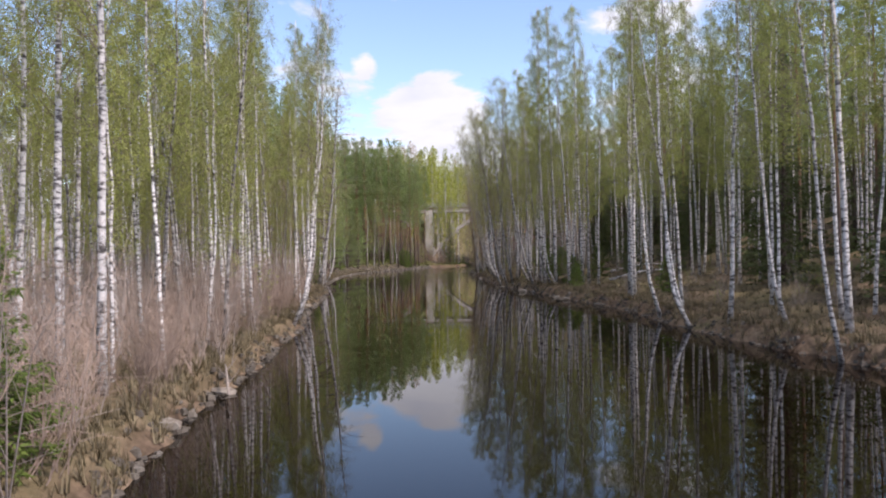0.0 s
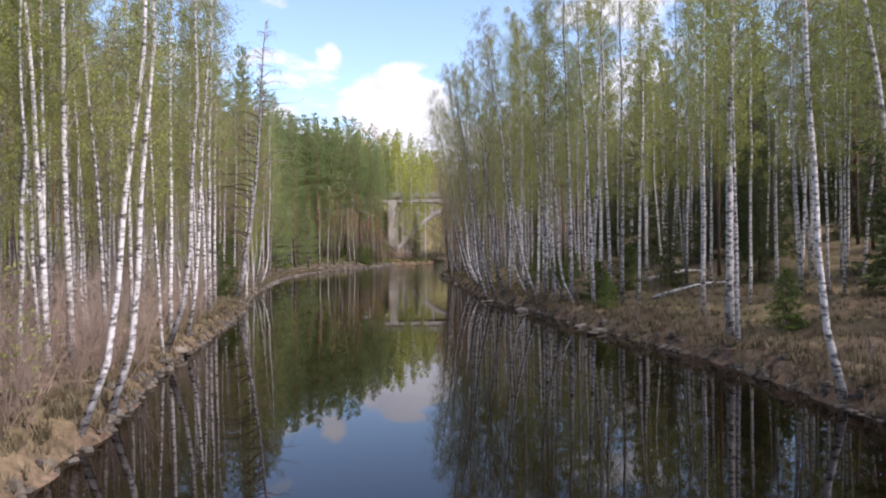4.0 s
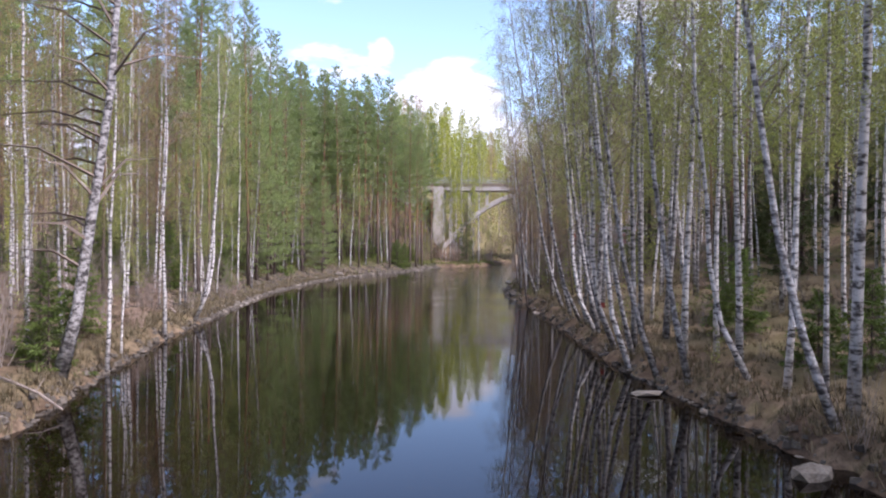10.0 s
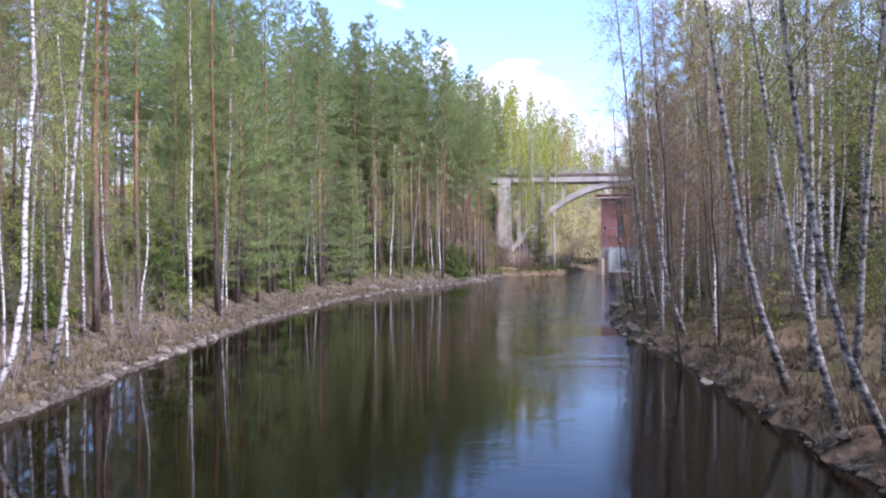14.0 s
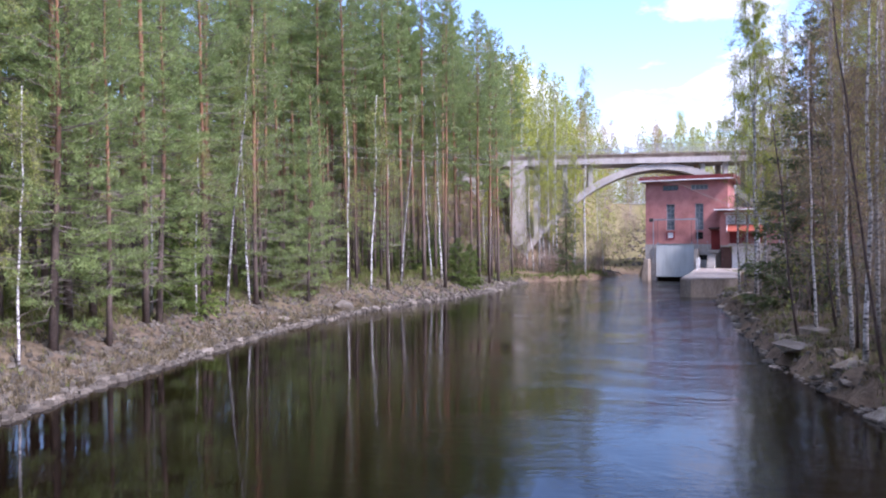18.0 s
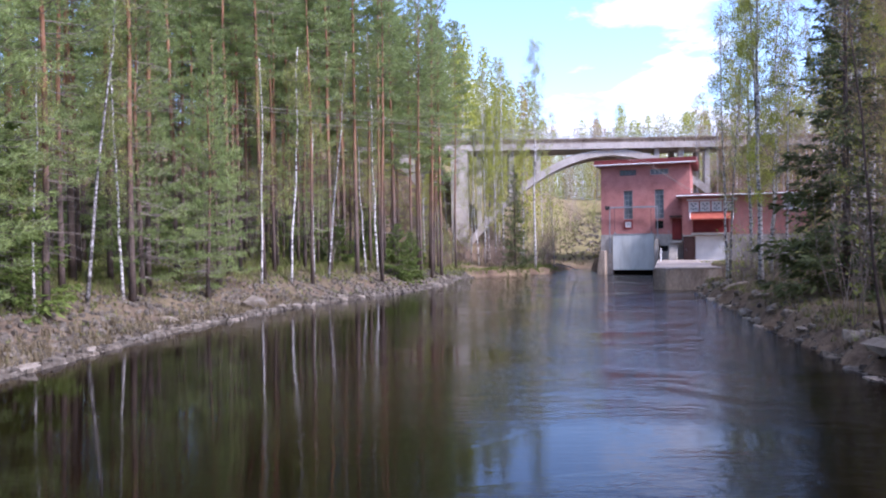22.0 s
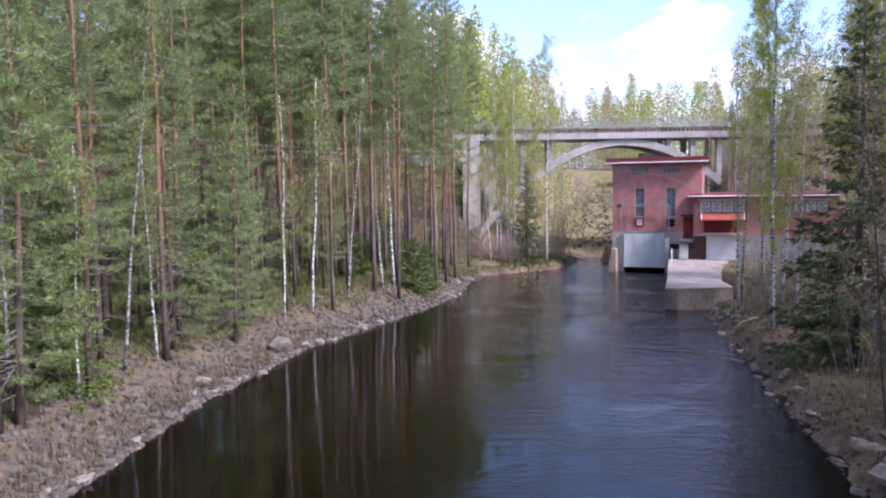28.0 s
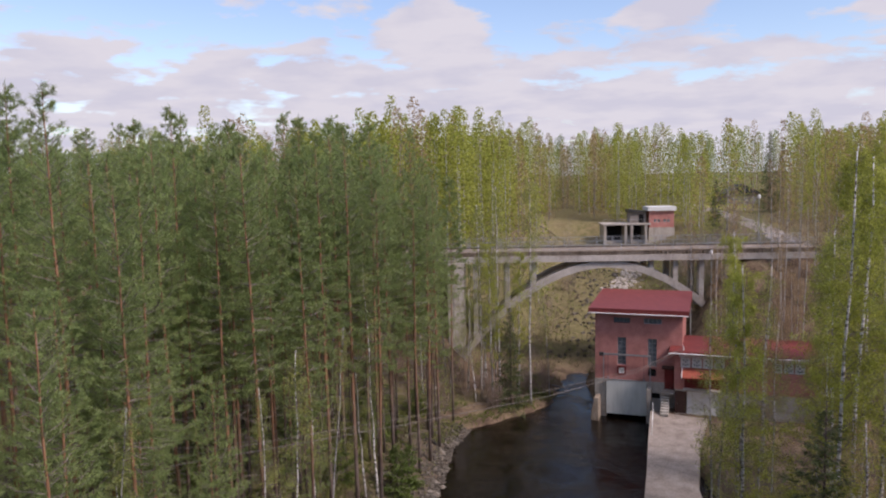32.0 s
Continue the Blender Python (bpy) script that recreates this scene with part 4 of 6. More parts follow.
for x, y, k, s in ((8.3, 138.4, 0, 0.5), (9.0, 150.4, 1, 0.75), (11.8, 151.6, 0, 0.85), (6.6, 135.0, 1, 0.75), (6.3, 129.4, 0, 0.8), (8.6, 125.2, 1, 0.85), (5.9, 121.5, 0, 0.7), (11.0, 138.2, 1, 0.6), (13.4, 147.4, 0, 0.9), (3.6, 113.6, 1, 0.75), (4.6, 115.0, 0, 0.8), (3.4, 117.8, 0, 0.7), (4.5, 119.9, 1, 0.8), (3.3, 123.8, 0, 0.72), (4.9, 122.4, 1, 0.7), (4.0, 126.6, 0, 0.65), (5.4, 128.2, 1, 0.7), (4.4, 131.0, 0, 0.6), (6.0, 118.2, 1, 0.85), (5.6, 112.2, 0, 0.8)):
    taken.append((x, y))
    place(brown_birches[k], x, y, rnd.uniform(0, 6), s, group="bare trees of the shaded bank")
stand([(3.2 + 0.9 * ((k * 7) % 5) + 0.03 * abs(y - 119), y) for k, y in enumerate((107.5, 109.8, 111.4, 113.0, 114.3, 116.1, 117.2, 118.6, 119.8, 121.3, 122.7, 124.0, 125.4, 127.1, 128.6, 130.2, 131.8, 133.5))], alders, math.pi, "bare alders of the shaded bank", 0.75, 1.15)
PINES_LEFT = [(-20.1, 107.9), (-21.3, 110.4), (-21.1, 112.8), (-27.9, 114.4), (-20.3, 119.6), (-23.4, 122.1), (-21.9, 125.1), (-22.6, 126.8), (-21.4, 130), (-20.8, 139.9), (-26.1, 140.4), (-23.9, 141), (-21.3, 142.4), (-23.4, 143.2), (-26.7, 146.5), (-25.2, 148.2), (-22.8, 149.1), (-18.9, 151.5), (-20.5, 152.4), (-24.1, 152.9), (-21.6, 154.5), (-15.2, 160.4), (-13.7, 169.1), (-10.4, 175.5), (-11.6, 178.6), (-12.9, 181.2), (-11.0, 172.2), (-14.6, 176.0)]
stand(PINES_LEFT, pines, None, "pines of the river bank", 0.98, 1.12, 0.015)
for x, y, k, s in ((-22.6, 128.3, 0, 1.1), (-24.6, 133.6, 2, 1.05), (-20.9, 123.6, 1, 1.1), (-23.4, 145.0, 0, 1.05), (-21.2, 134.6, 2, 1.0), (-24.8, 126.0, 2, 1.1), (-27.5, 131.5, 0, 1.3), (-29.5, 137.5, 2, 1.2), (-20.0, 147.6, 1, 1.0), (-18.2, 158.2, 0, 0.9), (-20.6, 126.2, 0, 0.8), (-21.4, 131.0, 1, 1.1), (-22.4, 137.6, 2, 0.95), (-21.0, 141.2, 1, 1.0), (-23.6, 124.6, 0, 1.0), (-22.8, 119.0, 1, 1.1), (-25.5, 129.5, 2, 1.1), (-19.6, 144.9, 1, 0.8)):
    taken.append((x, y))
    place(low_pines[k], x, y, rnd.uniform(0, 6), s, group="bushy pines of the bank")
stand([(27.9, 59.1), (16.6, 110.1), (18.4, 111.6), (20, 113.5)], pines, None, "pines of the far slope", 0.9, 1.0)
for x, y, k, s in ((22.8, 70.3, 1, 0.6), (18, 73.2, 1, 0.55), (-14.8, 80.7, 1, 0.35), (32.4, 100.1, 0, 1.0), (7.1, 139.8, 2, 0.98), (12.6, 136.5, 0, 0.95), (15.5, 126, 0, 1.0), (-3.6, 186.2, 1, 0.88), (32.7, 238.1, 1, 0.85), (61.5, 292, 0, 1.15), (66, 296, 0, 1.0)):
    taken.append((x, y))
    place(spruces[k], x, y, rnd.uniform(0, 6), s)
for x, y, k, s in ((-3.9, 13.3, 2, 0.9), (16.4, 52.5, 0, 0.8), (11.9, 64.4, 0, 0.65), (12.2, 65.8, 1, 0.7), (12.2, 68.9, 1, 1.1), (14.8, 71.6, 0, 1.0), (12.2, 78.2, 0, 1.0), (-13.4, 78.9, 2, 0.8), (11.4, 79.9, 1, 1.1), (10.8, 85.7, 0, 1.1), (-16.3, 85.7, 2, 0.9), (11.9, 91.6, 2, 0.9), (-21.4, 106.1, 2, 1.0), (-21.2, 115.2, 2, 1.1), (-21.9, 133.9, 2, 1.2), (-23, 135.4, 2, 1.4), (-12.9, 164.4, 0, 1.3), (-12.2, 166.0, 0, 1.1), (7.4, 126.0, 2, 1.3)):
    taken.append((x, y))
    place(young[k], x, y, rnd.uniform(0, 6), s)


def fill(count, x0, x1, y0, y1, kinds, gap, ok, group, smin=0.85, smax=1.1, seed=1):
    """Scatters trees where ok(x, y) allows, no nearer to one another than gap."""
    r, made, tries = random.Random(seed), 0, 0
    while made < count and tries < count * 30:
        tries += 1
        x, y = r.uniform(x0, x1), r.uniform(y0, y1)
        if not ok(x, y) or any((x - a) ** 2 + (y - b) ** 2 < gap * gap for a, b in taken):
            continue
        taken.append((x, y))
        place(r.choice(kinds), x, y, r.uniform(0, 6.28), r.uniform(smin, smax), r.uniform(-0.02, 0.02), group=group)
        made += 1


def inland(y, side):
    return float(np.interp(y, LEFT_Y, LEFT_X)) if side < 0 else float(np.interp(y, RIGHT_Y, RIGHT_X))


left_of = lambda d: (lambda x, y: x < inland(y, -1) - d)
right_of = lambda d: (lambda x, y: x > inland(y, 1) + d)


def deep_wood(stands, kinds, label):
    """A wood too deep to count, joined into one: stands of (count, x0, x1, y0, y1, gap, ok)."""
    r, spots = random.Random(2), []
    for count, x0, x1, y0, y1, gap, ok in stands:
        made = tries = 0
        while made < count and tries < count * 30:
            tries += 1
            x, y = r.uniform(x0, x1), r.uniform(y0, y1)
            if not ok(x, y) or any((x - a) ** 2 + (y - b) ** 2 < gap * gap for a, b in taken):
                continue
            taken.append((x, y))
            made += 1
            spots.append((r.randrange(len(kinds)), x, y, float(ground(x, y)), r.uniform(0, 6.28), r.uniform(0.85, 1.1)))
    top = thing("birch_wood", Matrix(), label, "woodland", kind="stuff")
    for k, (name, m) in enumerate((("stem_mass", birch_bark), ("branchwork", twig_mat), ("foliage", birch_leaf))):
        ob = new(name, many(name, [SHAPES[q.name][k] for q in kinds], spots, m, k == 0))
        ob.parent = top
        tagged(ob, kind="stuff")


deep_wood([(80, -40, -5, 8, 90, 1.5, left_of(4.5)), (165, 8, 48, 18, 128, 1.4, right_of(3.5)), (95, -62, -30, 5, 100, 2.0, lambda x, y: True)], back_birches, "deep birch wood with white stems and fresh leaves behind the banks")
fill(85, -24, -3, 13, 58, thin_birches, 0.8, left_of(1.2), "young birches", 0.9, 1.35, seed=3)
fill(26, -34, -9, 44, 104, alders, 1.2, left_of(3.0), "bare alders of the bank", 0.7, 1.05, seed=34)
fill(22, -30, -8, 58, 88, thin_birches, 0.9, left_of(1.5), "young birches", seed=31)
fill(45, 20, 62, 20, 130, back_pines, 2.0, right_of(9), "pines of the far slope", seed=5)
fill(110, 20, 60, 18, 132, spruces[:2] + spruces[3:], 2.2, right_of(9), "spruces of the far slope", seed=6)
fill(62, -36, -14, 66, 112, brown_birches * 4 + back_pines[:1], 1.4, left_of(2.5), "brown birches of the bend", seed=7)
fill(12, -34, -20, 112, 170, low_pines, 1.9, left_of(5.0), "bushy pines of the bank", 0.75, 1.15, seed=15)
fill(50, -36, -12, 104, 186, young, 1.2, left_of(5.5), "young spruces of the wood", 0.7, 1.6, seed=16)
fill(130, -52, -14, 100, 186, back_pines + pines[:1], 1.6, left_of(7), "pines of the wood", 0.95, 1.16, seed=8)
fill(24, -20, -9, 148, 182, back_pines, 1.5, left_of(1.6), "pines of the river bank", 0.95, 1.1, seed=29)
fill(16, -22, -11.6, 183, 197, leafy_birches + brown_birches, 1.3, lambda x, y: x < -11.6, "trees beside the bridge", 0.5, 0.75, seed=32)
fill(24, -24, -10.5, 182, 198, green_shrubs, 0.8, lambda x, y: x < -10.5, "shrubs of the ravine", 1.0, 1.7, seed=33)
fill(26, -34, -12, 183, 198, back_pines[:3] + thin_birches * 2, 1.5, lambda x, y: x < -12.5, "trees beside the bridge", 0.8, 1.05, seed=30)
fill(25, -30, -12, 150, 190, back_pines, 1.6, lambda x, y: x < inland(y, -1) - 4 and (y < 181 or x < -14), "pines of the wood", seed=9)
fill(60, 7, 40, 112, 156, brown_birches * 5 + birches[:1], 1.6, right_of(5), "trees of the shaded bank", seed=10)
fill(46, 17, 44, 184, 198, brown_birches, 1.4, lambda x, y: True, "bare trees above the station", 0.5, 0.8, seed=28)
fill(30, 17, 46, 153, 190, back_birches + leafy_birches, 2.0, lambda x, y: x > 25 or y < 160, "birches beside the power station", seed=11)
# brushwood along the banks and in the ravine
fill(50, -14, 4, 184, 199, green_shrubs + red_shrubs + grey_shrubs, 0.9, left_of(1.5), "shrubs of the ravine", 0.8, 1.5, seed=26)
fill(130, -6, 34, 204, 262, green_shrubs + grey_shrubs + red_shrubs, 1.4, lambda x, y: abs(x - 8 - (y - 206) * 0.22) > 4, "shrubs of the ravine", 1.0, 1.9, seed=27)
fill(230, -17, -2, 8, 62, red_shrubs + red_shrubs + grey_shrubs, 0.45, left_of(0.7), "bank shrubs", 0.7, 1.3, seed=20)
fill(150, -28, -5, 38, 112, grey_shrubs * 3 + green_shrubs + red_shrubs, 0.7, left_of(0.8), "bank shrubs", 0.6, 1.3, seed=21)
fill(150, -36, -10, 108, 186, green_shrubs * 5 + grey_shrubs, 0.9, left_of(5.0), "bank shrubs", 0.5, 1.1, seed=22)
fill(110, 5, 26, 26, 112, green_shrubs + grey_shrubs * 3, 0.7, right_of(0.6), "bank shrubs", 0.25, 0.7, seed=23)
fill(115, 2.5, 20, 112, 158, grey_shrubs + grey_shrubs + grey_shrubs + green_shrubs, 0.8, right_of(1.6), "bank shrubs", 0.8, 1.7, seed=24)
fill(16, 8, 15, 156, 170, green_shrubs + grey_shrubs, 0.9, lambda x, y: x > 10.2 + (y - 160) * 0.1, "bank shrubs", 0.5, 0.9, seed=25)

for ob in birches + open_birches + overhangs + leaners + thin_birches + leafy_birches + back_birches + [bare_tree] + brown_birches + alders + pines + back_pines + low_pines + spruces + young + red_shrubs + grey_shrubs + green_shrubs:
    for o in list(ob.children) + [ob]:
        bpy.data.objects.remove(o)


def far_wood(name, spots, label, leafmat, trunkmat, low, count=620, big=1.0):
    """Distant trees as one mass: stem, then leaves round it."""
    r = random.Random(3)
    g = np.random.default_rng(len(spots))
    wood, clouds = Shape(), []
    for x, y, h in spots:
        z = float(ground(x, y)) - 0.3
        wood.tube([Vector((x, y, z)), Vector((x + r.uniform(-0.4, 0.4), y, z + h * 0.9))], [0.10, 0.03], 4, cap=False)
        t = low + (1 - low) * g.random(count) ** 0.95
        rad = (0.3 + 2.5 * (1 - t) ** 0.6) * big * np.minimum(1, (t - low) * 6 + 0.5)
        a = g.uniform(0, math.tau, count)
        out = rad * np.sqrt(g.random(count))
        clouds.append(np.c_[x + np.cos(a) * out, y + np.sin(a) * out, z + h * t])
    top = thing(name, Matrix(), label, "woodland", kind="stuff")
    tagged(part("stems", wood, trunkmat, top), kind="stuff")
    q = np.concatenate(clouds)
    ob = new("foliage", Cloud(leaf_corners(g, q, g.uniform(0.10, 0.19, len(q)) * big, g.uniform(0.07, 0.13, len(q)) * big)).mesh("foliage", leafmat))
    ob.parent = top
    tagged(ob, kind="stuff")


fr = random.Random(5)
birch_spots, brown_spots, conifer_spots = [], [], []
road_x = lambda y: 33 + 22 * (y - 202) / 150 + 4 * math.sin((y - 202) / 50)
for k in range(560):
    x, y = fr.uniform(-105, 108), fr.uniform(284, 350)
    if abs(x - road_x(y)) < 5 or (60 < x < 82 and y < 342) or (44 < x < 60 and 300 < y < 355):
        continue
    (birch_spots if fr.random() < 0.7 else brown_spots).append((x, y, fr.uniform(17, 24)))
for k in range(190):
    x, y = fr.uniform(-46, 4), fr.uniform(186, 290)
    if x < inland(y, -1) - 5 and not 196 < y < 208 and y > 208:
        (birch_spots if fr.random() < 0.8 else brown_spots).append((x, y, fr.uniform(17, 22)))
for k in range(150):
    x, y = fr.uniform(24, 95), fr.uniform(207, 290)
    if abs(x - road_x(y)) > 6 and x > inland(y, 1) + 17:
        (birch_spots if fr.random() < 0.7 else brown_spots).append((x, y, fr.uniform(15, 22)))
for k in range(120):
    birch_spots.append((fr.uniform(-110, -56), fr.uniform(90, 262), fr.uniform(9, 14)))
    brown_spots.append((fr.uniform(46, 85), fr.uniform(70, 262), fr.uniform(13, 18))) if k % 2 else None
for k in range(110):
    x, y = fr.uniform(-75, -18), fr.uniform(188, 260)
    if not 196 < y < 208:
        conifer_spots.append((x, y, fr.uniform(12, 18)))
for k in range(60):
    conifer_spots.append((fr.uniform(60, 120), fr.uniform(30, 140), fr.uniform(16, 22)))
far_wood("far_birch_wood", birch_spots, "distant birch wood in fresh yellow-green leaf", fresh_leaf, birch_bark, 0.04, 900, 1.2)
far_wood("far_bare_wood", brown_spots, "distant wood still mostly brown and bare", brown_leaf, grey_twig, 0.03, 650, 1.15)
far_wood("far_pine_wood", conifer_spots, "distant dark green conifer wood", pine_needle, pine_bark, 0.35, 600, 1.2)

back_spots = []
for k in range(420):
    x, y = fr.uniform(-190, 210), fr.uniform(352, 430)
    if abs(x - road_x(y)) > 5:
        back_spots.append((x, y, fr.uniform(20, 26)))
far_wood("hilltop_wood", back_spots, "distant wood of birch and spruce along the skyline", pine_needle, spruce_bark, 0.05, 420, 1.8)

# ---------------------------------------------------------------- the power station
TURNED = -17
station_at = pose(4.9, 185.3, 0, 0, 0, TURNED)      # x along the front, y into the building
station = thing("power_station", station_at, "small red brick hydro power station on a concrete base", "building")


def wall_with_holes(x0, x1, z0, z1, y0, y1, holes):
    """A wall of blocks that leaves the holes (x0, x1, z0, z1) open."""
    s = Shape()
    xs = sorted({x0, x1, *[v for h in holes for v in h[:2]]})
    zs = sorted({z0, z1, *[v for h in holes for v in h[2:]]})
    nx, nz = len(xs), len(zs)
    s.v = [(x, y, z) for y in (y0, y1) for z in zs for x in xs]
    at = lambda i, j, k: k * nx * nz + j * nx + i
    solid = {(i, j) for i in range(nx - 1) for j in range(nz - 1) if not any(h[0] <= xs[i] and xs[i + 1] <= h[1] and h[2] <= zs[j] and zs[j + 1] <= h[3] for h in holes)}
    for i, j in solid:
        s.f.append((at(i, j, 0), at(i + 1, j, 0), at(i + 1, j + 1, 0), at(i, j + 1, 0)))
        s.f.append((at(i, j, 1), at(i, j + 1, 1), at(i + 1, j + 1, 1), at(i + 1, j, 1)))
        for di, dj, p, q in ((-1, 0, (i, j + 1), (i, j)), (1, 0, (i + 1, j), (i + 1, j + 1)), (0, -1, (i, j), (i + 1, j)), (0, 1, (i + 1, j + 1), (i, j + 1))):
            if (i + di, j + dj) not in solid:
                s.f.append((at(*q, 0), at(*p, 0), at(*p, 1), at(*q, 1)))
    return s


W = 8.35
tall = [(2.17, 3.03, 5.35, 8.15), (5.1, 5.95, 5.35, 8.15)]
vents = [(1.8, 3.4, 9.6, 10.15), (4.7, 6.4, 9.6, 10.15)]
small = [(5.15, 5.9, 4.4, 5.15)]
part("front_wall", wall_with_holes(0, W, 3.88, 10.6, 0, 0.4, tall + vents + small), brick, station)
part("side_wall", Shape().box(0, 0.4, 0.4, 8.6, 3.88, 10.6), brick, station)
part("side_wall", Shape().box(W - 0.4, W, 0.4, 8.6, 3.88, 10.6), brick, station)
part("back_wall", Shape().box(0, W, 8.6, 9.0, 3.88, 10.9), brick, station)
part("base", wall_with_holes(-0.05, W + 0.05, -1.2, 3.87, -0.05, 0.5, [(1.1, 5.05, -1.2, 3.6), (5.5, 6.3, 2.2, 2.75)]), concrete, station, "grey concrete base")
part("base", Shape().box(-0.05, W + 0.05, 1.6, 9.0, -1.2, 3.87), dark_concrete, station, "concrete substructure")
part("left_pier", Shape().prism([(-0.3, -1.2), (0.55, -1.2), (0.55, 2.3), (0.1, 2.3), (-0.15, 1.0)], -1.7, -0.06), stained_concrete, station, "brown-stained concrete pier", bevel=0.05)
part("right_pier", Shape().box(5.1, 5.5, -1.2, -0.06, -1.2, 3.4), concrete, station)
roof = part("roof", Shape().prism([(-0.55, 10.62), (W + 0.55, 10.62), (W + 0.55, 10.74), (-0.55, 10.74)], -0.55, 9.5), red_metal, station, "red sheet-metal roof")
part("roof_slope", Shape().box(-0.6, W + 0.6, -0.62, -0.52, 10.68, 11.12), red_metal, station, "red fascia board")
sl = Shape()
sl.v = [(-0.6, -0.52, 11.1), (W + 0.6, -0.52, 11.1), (W + 0.6, 9.5, 11.55), (-0.6, 9.5, 11.55), (-0.6, -0.52, 10.76), (W + 0.6, -0.52, 10.76), (W + 0.6, 9.5, 10.76), (-0.6, 9.5, 10.76)]
sl.f = [(0, 1, 2, 3), (4, 7, 6, 5), (0, 4, 5, 1), (1, 5, 6, 2), (2, 6, 7, 3), (3, 7, 4, 0)]
part("roof_top", sl, red_metal, station, "low red metal roof")
part("gutter", Shape().tube([Vector((-0.6, -0.68, 10.64)), Vector((W + 0.6, -0.68, 10.64))], [0.06, 0.06], 6), white_paint, station, "pale eaves gutter")


def window(parent, x0, x1, z0, z1, y, cols, rows, frame_mat, glass_mat, bar=0.04):
    w = new("window", wall_with_holes(x0, x1, z0, z1, y, y + 0.08, [(x0 + bar + (x1 - x0 - bar) * i / cols, x0 + (x1 - x0 - bar) * (i + 1) / cols, z0 + bar + (z1 - z0 - bar) * j / rows, z0 + (z1 - z0 - bar) * (j + 1) / rows) for i in range(cols) for j in range(rows)]).mesh("window", frame_mat))
    w.parent = parent
    pw, ph = (x1 - x0 - bar) / cols, (z1 - z0 - bar) / rows
    for i in range(cols):
        for j in range(rows):
            part("pane", Shape().box(x0 + bar + pw * i, x0 + pw * (i + 1), y + 0.03, y + 0.05, z0 + bar + ph * j, z0 + ph * (j + 1)), glass_mat, w)
    return w


for h in tall:
    window(station, *h, 0.16, 2, 6, steel, pane_glass)
for n, h in enumerate(vents):
    window(station, *h, 0.16, 4, 1, dark_steel if n == 0 else steel, pane_glass)
window(station, *small[0], 0.16, 1, 2, dark_steel, painted_shade)
window(station, 5.5, 6.3, 2.2, 2.75, 0.1, 2, 1, dark_steel, painted_shade)
sign = thing("warning_sign", station_at @ pose(2.6, -0.04, 4.82), "white notice board in a red frame on the brick wall", "sign")
part("frame", wall_with_holes(-0.42, 0.42, -0.42, 0.42, -0.03, 0.035, [(-0.27, 0.27, -0.27, 0.27)]), red_paint, sign)
panel = part("panel", Shape().box(-0.27, 0.27, -0.02, 0.03, -0.27, 0.27), white_paint, sign)
for z in (0.12, 0.02, -0.08):
    part("text_bar", Shape().box(-0.2, 0.2, -0.026, -0.02, z, z + 0.03), dark_steel, panel)

gate = thing("sluice_gate", station_at @ pose(3.08, -0.3, 0), "tall grey-white steel sluice gate half raised above the water", "gate")
part("panel", Shape().box(-1.95, 1.95, 0, 0.12, 0.42, 3.86), gate_paint, gate, bevel=0.02)
for x in (-0.95, 0.02, 1.0):
    part("joint", Shape().box(x - 0.02, x + 0.02, -0.018, 0.0, 0.45, 3.84), gate_paint, gate)
part("top_rail", Shape().box(-1.97, 1.97, -0.03, 0.15, 3.86, 3.93), steel, gate)
for x in (-1.75, 1.7):
    part("lifting_lug", Shape().box(x - 0.07, x + 0.07, 0.0, 0.1, 3.93, 4.12), steel, gate)
hoist = thing("gate_hoist_frame", station_at @ pose(3.08, -0.45, 0), "rusty steel hoist frame over the sluice gate", "frame")
for x in (-2.2, 2.3):
    part("post", Shape().box(x - 0.05, x + 0.05, -0.05, 0.05, 2.0, 6.45), steel, hoist)
part("beam", Shape().box(-2.5, 2.35, -0.07, 0.07, 6.42, 6.58), steel, hoist)
part("winch", Shape().box(-2.62, -2.2, -0.16, 0.16, 6.3, 6.66), dark_steel, hoist, bevel=0.03)
for x in (-1.75, 1.7):
    part("chain", Shape().tube([Vector((x, 0, 4.1)), Vector((x, 0, 6.45))], [0.02, 0.02], 5), dark_steel, hoist)
# solid slab behind the gate, its near-black colour paints the outlet's shade
part("tail_water_opening", Shape().box(1.12, 5.03, 1.2, 1.5, -1.2, 3.6), painted_shade, station, "near-black slab painting the shade of the outlet behind the gate")

# the lower wing with its garage, awning and window band
wing_at = pose(4.9, 185.3, 0, 0, 0, TURNED) @ pose(7.7, -1.5, 0)
wing = thing("station_wing", wing_at, "low brick wing with red metal roof, garage door and window band", "building")
part("upper_wall", wall_with_holes(0, 12.2, 3.75, 7.25, 0, 0.35, [(0.55, 4.6, 5.85, 6.85), (8.6, 11.4, 5.85, 6.85), (0.9, 4.05, 3.95, 5.1)]), brick, wing)
part("lower_wall", wall_with_holes(0, 12.2, 0.8, 3.74, 0.02, 0.35, [(0.0, 1.12, 1.38, 3.6), (1.14, 4.05, 1.4, 3.66)]), concrete, wing, "rendered grey lower wall")
part("end_wall", Shape().box(0, 0.35, 0.36, 5.58, 3.75, 7.25), brick, wing)
part("end_wall", Shape().box(11.85, 12.2, 0.36, 5.58, 0.8, 7.25), brick, wing)
part("back_wall", Shape().box(0, 12.2, 5.6, 5.9, 0.8, 7.4), brick, wing)
sl = Shape()
sl.v = [(-0.45, -0.6, 7.32), (12.7, -0.6, 7.32), (12.7, 6.2, 7.5), (-0.45, 6.2, 7.5), (-0.45, -0.6, 7.52), (12.7, -0.6, 7.52), (12.7, 6.2, 7.7), (-0.45, 6.2, 7.7)]
